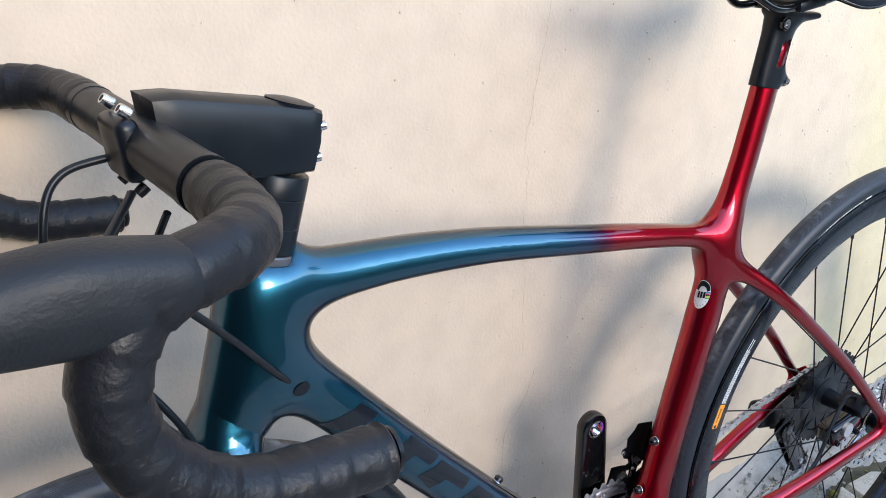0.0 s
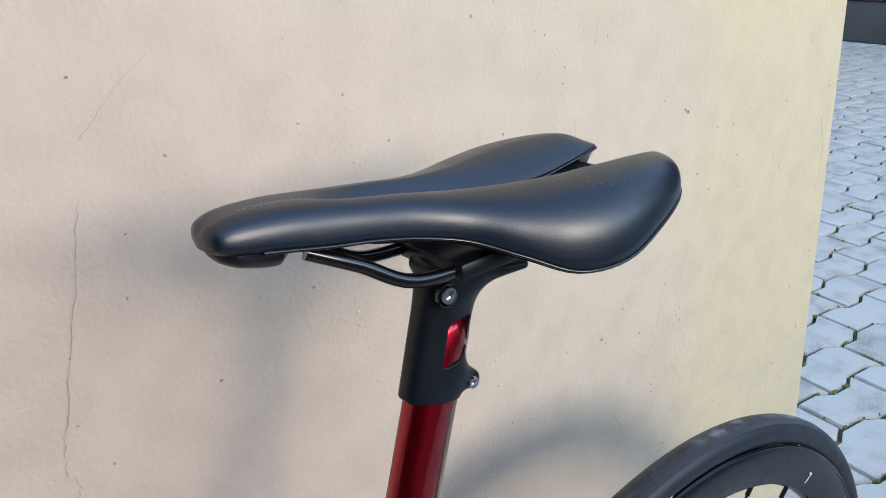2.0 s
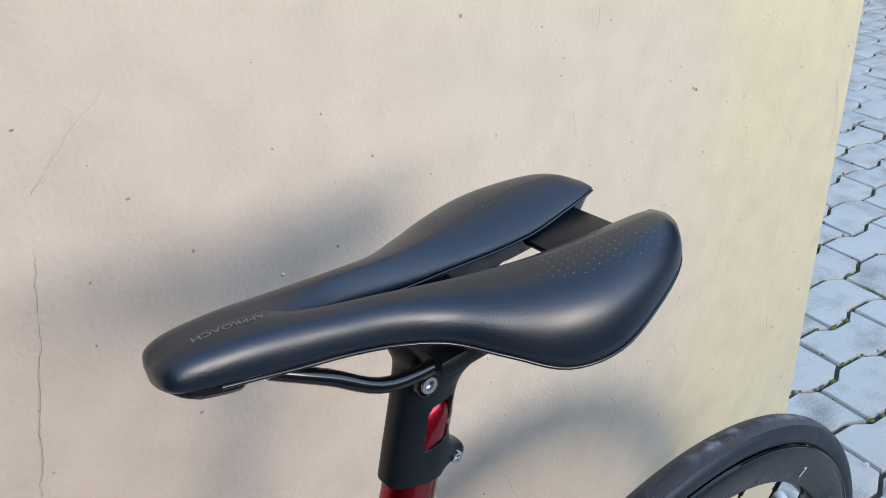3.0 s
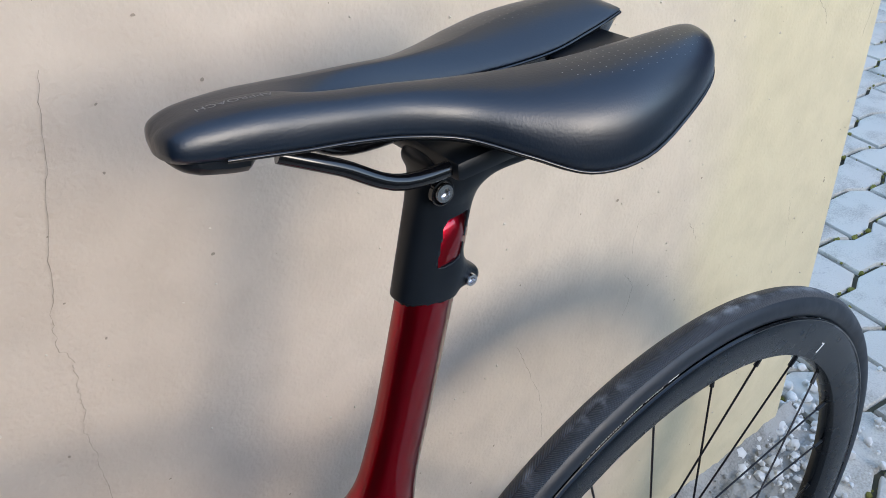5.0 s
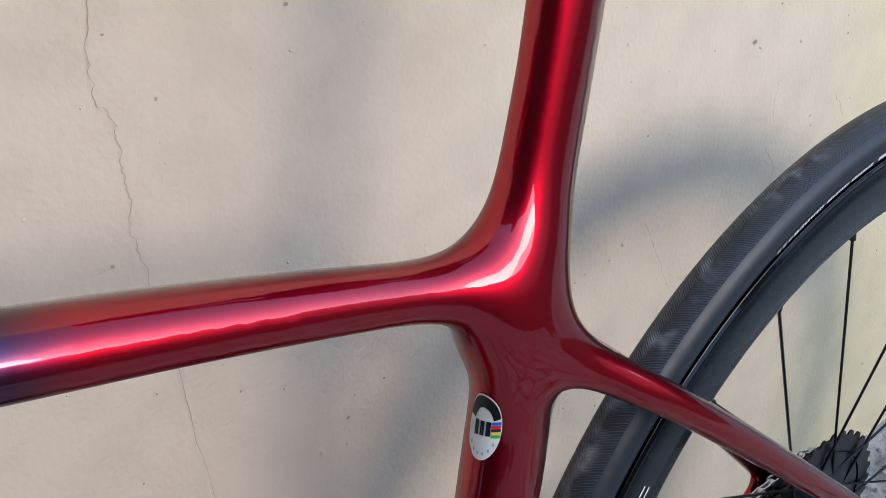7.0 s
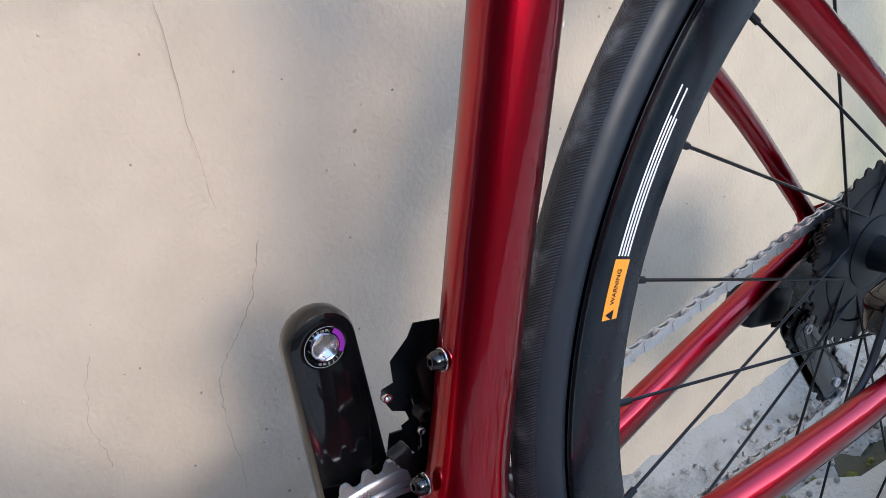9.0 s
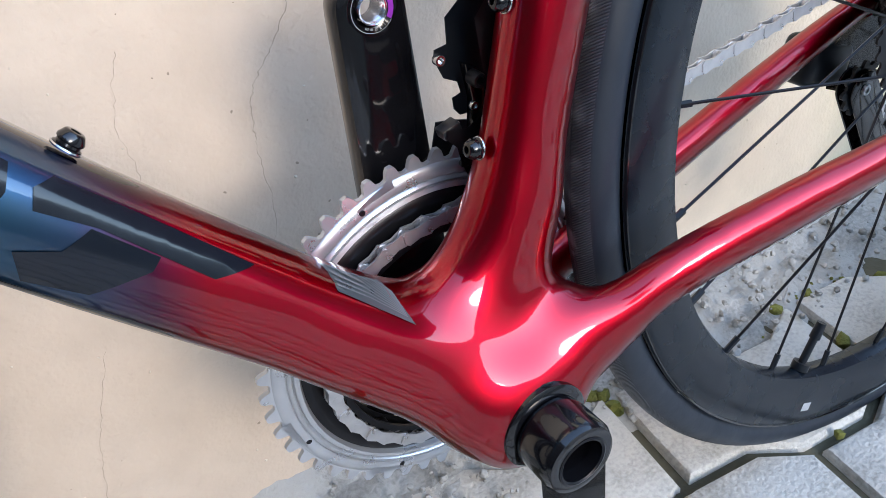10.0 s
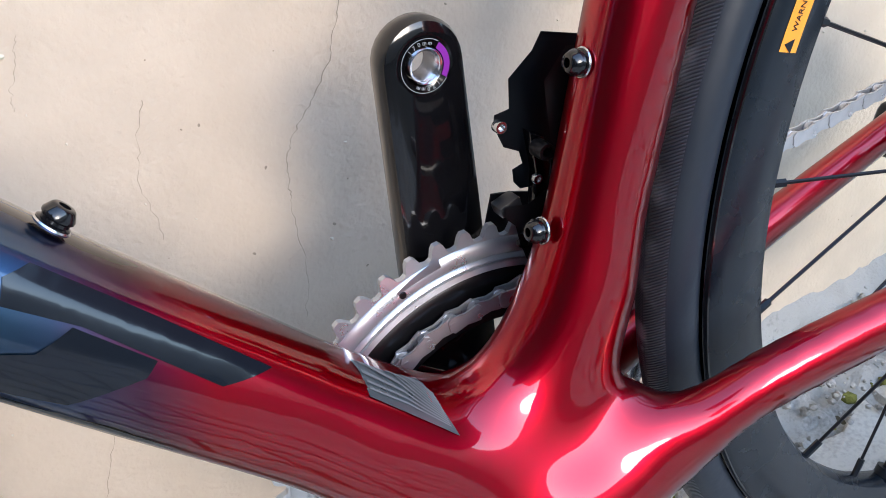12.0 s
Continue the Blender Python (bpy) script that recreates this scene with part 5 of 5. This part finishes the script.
BARS = part("handlebar", sweep(np.vstack([bar_half(1)[:20][::-1], bar_half(-1)[1:20]]), [0.0158] * 39, 24), M_BLACK, BIKE, "black drop handlebar with wrapped tape")
for s in (1, -1):
    L = bar_half(s)
    part("bar_tape", taped(L[19:], 0.0158), M_TAPE, BARS, "black cushioned bar tape")
    part("tape_band", sweep(L[17:20], 0.0164, 24), M_BLACK, BARS)
    e = L[-1]
    t = Vector(L[-1] - L[-3]).normalized()
    part("bar_plug", placed(disc([(0.0125, -0.001), (0.0120, 0.0018), (0.009, 0.0028)], 24), Matrix.Translation(e) @ Vector((0, 1, 0)).rotation_difference(t).to_matrix().to_4x4()), M_BLACK, BARS)
    hood = soft_union([
        Tube([tuple(bar(s * (W - 0.001), 0.056, -0.005)), tuple(bar(s * (W - 0.001), 0.090, -0.003)), tuple(bar(s * (W - 0.004), 0.130, -0.008)), tuple(bar(s * (W - 0.006), 0.155, 0.004))], [0.0158, 0.0165, 0.0165, 0.016], [0.0162, 0.0165, 0.0162, 0.0155], 2.4),
        Tube([tuple(bar(s * W, 0.075, -0.016)), tuple(bar(s * (W - 0.002), 0.125, -0.014)), tuple(bar(s * (W - 0.004), 0.150, -0.006))], [0.0140, 0.0145, 0.014], [0.0150, 0.0150, 0.014], 2.4)], [0.012])
    lo = np.array([min(p) for p in zip(bar(s * W, 0.02, -0.06), bar(s * W, 0.18, 0.05))]) - 0.03
    hi = np.array([max(p) for p in zip(bar(s * W, 0.02, -0.06), bar(s * W, 0.18, 0.05))]) + 0.03
    LEVER = part("shifter", grown_mesh("shifter", hood, lo, hi, 0.003), material("hood_rubber", (0.011, 0.014, 0.018), 0.5, var=0.2, var_size=60, bump=0.2, bump_size=500, spec=0.32), BARS, "black rubber brake hood")
    part("brake_lever", sweep(smooth_line([bar(s * (W - 0.004), 0.148, -0.008), bar(s * (W + 0.002), 0.160, -0.040), bar(s * (W + 0.012), 0.146, -0.080), bar(s * (W + 0.018), 0.128, -0.112)], 6), 0.0075, 12, squash=0.5), M_GLOSS, LEVER)
# hoses from the bar into the frame
part("brake_hose", sweep(smooth_line([bar(0.040, 0.020, -0.018), bar(0.085, 0.050, -0.030), (-0.462, -0.125, 0.874), (-0.436, -0.104, 0.842), (-0.397, -0.062, 0.780), (-0.362, -0.032, 0.722), (-0.346, -0.020, 0.702)], 8), 0.0025, 10), M_BLACK, BARS)
part("brake_hose", sweep(smooth_line([bar(-0.02, 0.004, -0.012), (-0.4555, 0.012, 0.8815), (-0.4725, 0.004, 0.860), (-0.478, -0.004, 0.820), (-0.460, -0.020, 0.772), (-0.432, -0.032, 0.712), (-0.420, -0.036, 0.655)], 8), 0.0026, 10), M_BLACK, BARS)
part("shift_wire", sweep(smooth_line([bar(0.024, 0.015, -0.022), bar(0.03, 0.028, -0.050), bar(0.045, 0.02, -0.066), bar(0.07, 0.012, -0.020)], 8), 0.0022, 8), M_BLACK, BARS)

# ---- wall details ----
def wall_ribbon(pts, w0, w1, seed, y=0.0012):
    """A hairline crack: a jagged sunken-looking strip of uneven width."""
    rnd = random.Random(seed)
    L = smooth_line([(x, 0, z) for x, z in pts], 14)
    V, F = [], []
    jx = jz = 0.0
    for k, p in enumerate(L):
        jx = 0.6 * jx + rnd.uniform(-1, 1) * 0.0011
        jz = 0.6 * jz + rnd.uniform(-1, 1) * 0.0008
        w = (w0 + (w1 - w0) * k / len(L)) * rnd.uniform(0.3, 1.2)
        V += [(p[0] + jx - w / 2, WALL_Y - y, p[2] + jz), (p[0] + jx + w / 2, WALL_Y - y, p[2] + jz)]
    F = [(2 * k, 2 * k + 1, 2 * k + 3, 2 * k + 2) for k in range(len(L) - 1)]
    return V, F


CRACKS = (
    (((0.063, 0.899), (0.051, 0.848), (0.033, 0.776), (0.024, 0.737), (0.030, 0.714)), 0.0005, 0.0007),
    (((0.029, 0.712), (0.026, 0.69), (0.025, 0.677), (0.022, 0.664), (0.021, 0.647), (0.021, 0.60), (0.018, 0.46)), 0.0007, 0.0004),
    (((0.037, 0.43), (0.020, 0.391), (-0.004, 0.362), (-0.014, 0.345), (-0.017, 0.322)), 0.0009, 0.0008),
    (((-0.017, 0.322), (-0.019, 0.275), (-0.027, 0.239)), 0.0005, 0.0003),
    (((-0.118, 0.449), (-0.129, 0.428), (-0.132, 0.414)), 0.0005, 0.0005),
    (((-0.077, 0.403), (-0.090, 0.369), (-0.090, 0.326)), 0.0005, 0.0004),
    (((0.658, 0.583), (0.585, 0.597), (0.568, 0.587), (0.567, 0.553)), 0.0003, 0.0005),
    (((0.559, 0.534), (0.573, 0.510), (0.564, 0.474)), 0.0010, 0.0006),
    (((0.660, 0.557), (0.668, 0.545), (0.677, 0.529)), 0.0012, 0.0006),
    (((0.405, 0.517), (0.425, 0.468), (0.442, 0.417), (0.448, 0.358)), 0.0007, 0.0005),
    (((0.118, 0.978), (0.098, 0.965), (0.086, 0.950), (0.070, 0.934)), 0.0003, 0.0005),
    (((0.825, 0.772), (0.842, 0.755), (0.851, 0.740)), 0.0012, 0.0007),
    (((0.483, 0.874), (0.488, 0.850)), 0.0005, 0.0005),
    (((0.510, 0.959), (0.505, 0.937)), 0.0005, 0.0005),
    (((0.868, 0.505), (0.880, 0.46), (0.886, 0.424)), 0.0008, 0.0005),
    (((-0.153, 0.223), (-0.18, 0.16), (-0.197, 0.103)), 0.0005, 0.0005),
    (((0.93, 0.80), (0.945, 0.75), (0.94, 0.70)), 0.0014, 0.0006),
)
for k, (pts, a, b) in enumerate(CRACKS):
    part("crack", wall_ribbon(pts, a * 0.85, b * 0.85, k), M_CRACK, WALL)
rnd = random.Random(5)
# pits are flat spots; the shade inside them is painted as a dark colour
M_PIT = material("pit_shadow", (0.30, 0.24, 0.18), 0.95, var=0.3, var_size=200)
M_NIB = material("plaster_nib", (0.62, 0.54, 0.43), 0.9, var=0.1, var_size=200)
PITS = ((0.131, 0.752), (0.047, 0.688), (0.052, 0.534), (0.117, 0.475), (0.175, 0.733), (0.036, 0.758), (0.096, 0.829), (0.080, 0.832), (-0.054, 0.382), (0.019, 0.322), (-0.069, 0.422), (0.071, 0.970), (0.205, 0.976), (0.647, 0.857), (0.118, 0.916))
for name, count, lo, hi, mat in (("pit", 190, 0.0006, 0.0022, M_PIT), ("nib", 260, 0.0008, 0.0024, M_NIB)):
    V, F = [], []
    for q in range(count):
        x, z = PITS[q] if name == "pit" and q < len(PITS) else (rnd.uniform(-0.35, 0.98), rnd.uniform(0.05, 1.25))
        r, s, t = rnd.uniform(lo, hi) * rnd.uniform(0.5, 1), rnd.uniform(0.5, 1.0), rnd.uniform(0, 3.1)
        k = len(V)
        n = 7
        for i in range(n):
            a = 2 * math.pi * i / n
            q = r * rnd.uniform(0.7, 1.2)
            u, v = q * math.cos(a), q * s * math.sin(a)
            V.append((x + u * math.cos(t) - v * math.sin(t), WALL_Y - (0.0011 if name == "pit" else 0.0), z + u * math.sin(t) + v * math.cos(t)))
        if name == "nib":
            V.append((x, WALL_Y - 0.0011 - r * 0.35, z))
            F += [(k + i, k + (i + 1) % n, k + n) for i in range(n)]
        else:
            F.append(tuple(range(k, k + n)))
    tagged(part(name, mesh_of(name, V, F, name == "nib"), mat, WALL), kind="stuff")

# ---- ground ----
PL, PW, GAP = 0.215, 0.118, 0.0105
SLAB = pose(1.518, 0.335, 0, 0, 0, -6)


def wave(x):
    """Zigzag of the long joints."""
    q = (x / PL) % 1.0
    return 0.011 * float(np.interp(q, (0, 0.30, 0.48, 0.78, 0.96, 1.0), (1, 1, -1, -1, 1, 1)))


def paver_shape(x0, seed, wonky=1.0):
    """One stone, its middle at the origin; x0: where it lies along the zigzag."""
    rnd = random.Random(seed)
    xs = sorted({0.0, PL} | {q * PL - (x0 % PL) + m * PL for q in (0.0, 0.30, 0.48, 0.78, 0.96) for m in (0, 1) if 0.004 < q * PL - (x0 % PL) + m * PL < PL - 0.004})
    xs = [min(max(x, GAP / 2), PL - GAP / 2) for x in xs]
    top = [(x, PW - GAP / 2 + wave(x0 + x)) for x in xs]
    low = [(x, GAP / 2 + wave(x0 + x)) for x in xs]
    rim = low + top[::-1]
    c = Vector((PL / 2, PW / 2))
    n = len(rim)
    V, F = [], []
    dz = [rnd.uniform(-0.0012, 0.0012) * wonky for _ in range(3)]
    for inset, z in ((0.0, -0.03), (0.0, -0.006), (0.0022, -0.0014), (0.006, 0.0)):
        for x, y in rim:
            d = Vector((x, y)) - c
            px = x - math.copysign(inset, d.x) * min(1, abs(d.x) / 0.02)
            py = y - math.copysign(inset, d.y)
            V.append((px - c.x + rnd.uniform(-0.0006, 0.0006), py - c.y + rnd.uniform(-0.0006, 0.0006), z + (dz[0] + dz[1] * d.x / 0.1 + dz[2] * d.y / 0.06 if z > -0.02 else 0)))
    for k in range(3):
        for i in range(n):
            j = (i + 1) % n
            F.append((k * n + i, k * n + j, (k + 1) * n + j, (k + 1) * n + i))
    F.append(tuple(3 * n + i for i in range(n)))
    return V, F


PAVING = part("pavement", ([(-1.2, -1.6, -0.012), (9.0, -2.6, -0.012), (9.0, 5.0, -0.012), (1.02, 5.0, -0.012), (1.02, 0.11, -0.012), (-1.2, 0.11, -0.012)], [(0, 1, 2, 3, 4, 5)]), M_JOINT)
tagged(PAVING, "grey interlocking concrete pavers with mossy joints", "pavement", kind="structure")
kinds = [[mesh_of("paver", *paver_shape(par * PL / 2, 10 * par + v), True, 30) for v in range(6)] for par in (0, 1)]
rnd = random.Random(9)
near_count, far = 0, []
for r in range(-26, 40):
    par = r % 2
    for c in range(-16, 38):
        local = Vector((c * PL + par * PL / 2 + PL / 2, r * PW + PW / 2, 0))
        p = SLAB @ local
        if p.x < -1.0 or p.x > 8.8 or p.y < -1.2 or p.y > 4.6:
            continue
        if p.x < 1.05 and p.y > 0.085:
            continue
        close = (0.0 < p.x < 1.05 and -0.35 < p.y) or (1.05 <= p.x < 3.1 and 0.0 < p.y < 1.5 and p.y < 0.45 * p.x + 0.25)
        m = SLAB @ Matrix.Translation(local) @ pose(0, 0, 0, rnd.uniform(-0.4, 0.4), rnd.uniform(-0.4, 0.4), rnd.uniform(-0.5, 0.5))
        if close and near_count < 300:
            ob = part("paver", kinds[par][rnd.randrange(6)], M_PAVER, PAVING)
            ob.matrix_world = m
            near_count += 1
        elif p.y < 3.2:
            far.append(placed(paver_shape(par * PL / 2, rnd.randrange(9999)), m))
tagged(part("far_pavers", merge(*far), M_PAVER, PAVING), kind="stuff")


def clumps(name, spots, size, mat, parent, seed, label=""):
    """Small uneven lumps strewn on the ground."""
    rnd = random.Random(seed)
    base = bmesh.new()
    bmesh.ops.create_icosphere(base, subdivisions=1, radius=1)
    base.verts.index_update()
    bv, bf = [v.co.copy() for v in base.verts], [tuple(v.index for v in f.verts) for f in base.faces]
    base.free()
    V, F = [], []
    for x, y, z in spots:
        s = size * rnd.choice((0.3, 0.5, 0.7, 1.0)) * rnd.uniform(0.7, 1.3)
        k = len(V)
        e = Euler((rnd.uniform(0, 6), rnd.uniform(0, 6), rnd.uniform(0, 6))).to_matrix()
        V += [(e @ (v * s * rnd.uniform(0.7, 1.15))) * 1.0 + Vector((x, y, z)) for v in bv]
        F += [tuple(i + k for i in f) for f in bf]
    ob = part(name, mesh_of(name, V, F, True, 50), mat, parent, label)
    return tagged(ob, kind="stuff")


# rough mortar along the foot of the wall
V, F = [], []
nx, ny = 260, 22
for i in range(nx + 1):
    for j in range(ny + 1):
        x = -0.75 + 1.80 * i / nx
        v = j / ny
        edge = 0.085 + 0.022 * noise.noise((x * 7, 3, 0)) + 0.012 * noise.noise((x * 31, 7, 0))
        y = edge + (WALL_Y + 0.004 - edge) * v
        z = -0.013 + 0.022 * v ** 0.6 + 0.010 * noise.noise((x * 24, y * 24, 1)) + 0.006 * noise.noise((x * 70, y * 70, 2)) + 0.003 * noise.noise((x * 190, y * 190, 5)) + (0.018 * max(0, v - 0.8) / 0.2)
        V.append((x, y, z))
for i in range(nx):
    for j in range(ny):
        k = i * (ny + 1) + j
        F.append((k, k + 1, k + ny + 2, k + ny + 1))
FOOT = part("wall_footing", (V, F), M_RUBBLE)
tagged(FOOT, "rough grey mortar strip along the foot of the wall", "footing", kind="structure")
rnd = random.Random(3)
clumps("grit", [(rnd.uniform(-0.5, 1.0), rnd.uniform(0.075, 0.195), rnd.uniform(0.0, 0.012)) for _ in range(1300)], 0.0042, M_RUBBLE, FOOT, 4)
moss = []
for _ in range(3200):
    local = Vector((rnd.randrange(-12, 14) * PL / 2, 0, 0)) if rnd.random() < 0.3 else None
    r = rnd.randrange(-6, 12)
    if local is None:
        x = rnd.uniform(-2.6, 1.6)
        local = Vector((x, r * PW + wave(x), 0))
    else:
        local.y = r * PW + rnd.uniform(0, PW)
        if (round(local.x / (PL / 2)) + r) % 2:
            continue
    p = SLAB @ local
    if noise.noise((p.x * 3, p.y * 3, 4)) < -0.05 or (p.x < 1.05 and p.y > 0.13):
        continue
    moss.append((p.x + rnd.gauss(0, 0.003), p.y + rnd.gauss(0, 0.003), rnd.uniform(-0.007, -0.002)))
clumps("joint_moss", moss, 0.0065, M_MOSS, PAVING, 6, "yellow-green moss in the joints")

# white plaster crumbs fallen at the corner of the wall
rnd = random.Random(12)
crumbs = []
for _ in range(420):
    x, y = rnd.gauss(1.0, 0.075), rnd.gauss(0.19, 0.075)
    if x > 1.02 or y < 0.2:
        crumbs.append((x, y, rnd.uniform(0.0, 0.012)))
debris = clumps("plaster_crumbs", crumbs, 0.010, material("white_plaster", (0.64, 0.63, 0.60), 0.9, var=0.15, var_size=40, bump=0.6, bump_size=180), None, 13, "white plaster crumbs strewn at the corner of the wall")
tagged(debris, category="plaster rubble")

# ---- distance: dark cladding beyond the paved yard ----
far_wall = tagged(new("far_building"), "dark maroon clad building at the end of the yard", "building")
bx = 6.9
part("plinth", placed(block(0.5, 14, 0.30, 0.02), pose(bx, 3.0, 0.15)), material("dark_plinth", (0.05, 0.048, 0.05), 0.85, var=0.4, var_size=5, bump=0.4, bump_size=40), far_wall)
part("wall", placed(block(0.4, 14, 3.6, 0.02), pose(bx + 0.1, 3.0, 2.0)), M_MAROON, far_wall)
for r in range(12):
    V, F = [], []
    for c in range(30):
        s = placed(block(0.03, 0.205, 0.068, 0.006, 1), pose(bx - 0.105, 0.9 + 0.215 * c + (0.107 if r % 2 else 0), 0.34 + 0.078 * r))
        k = len(V)
        V += s[0]
        F += [tuple(i + k for i in f) for f in s[1]]
    part("brick_course", (V, F), M_MAROON, far_wall)

# the bicycle leans a little towards the wall
BIKE.matrix_world = Matrix.Translation((0, 0, 0.36)) @ pose(0, 0, 0, -1.9, 0, 0) @ Matrix.Translation((0, 0, -0.36))
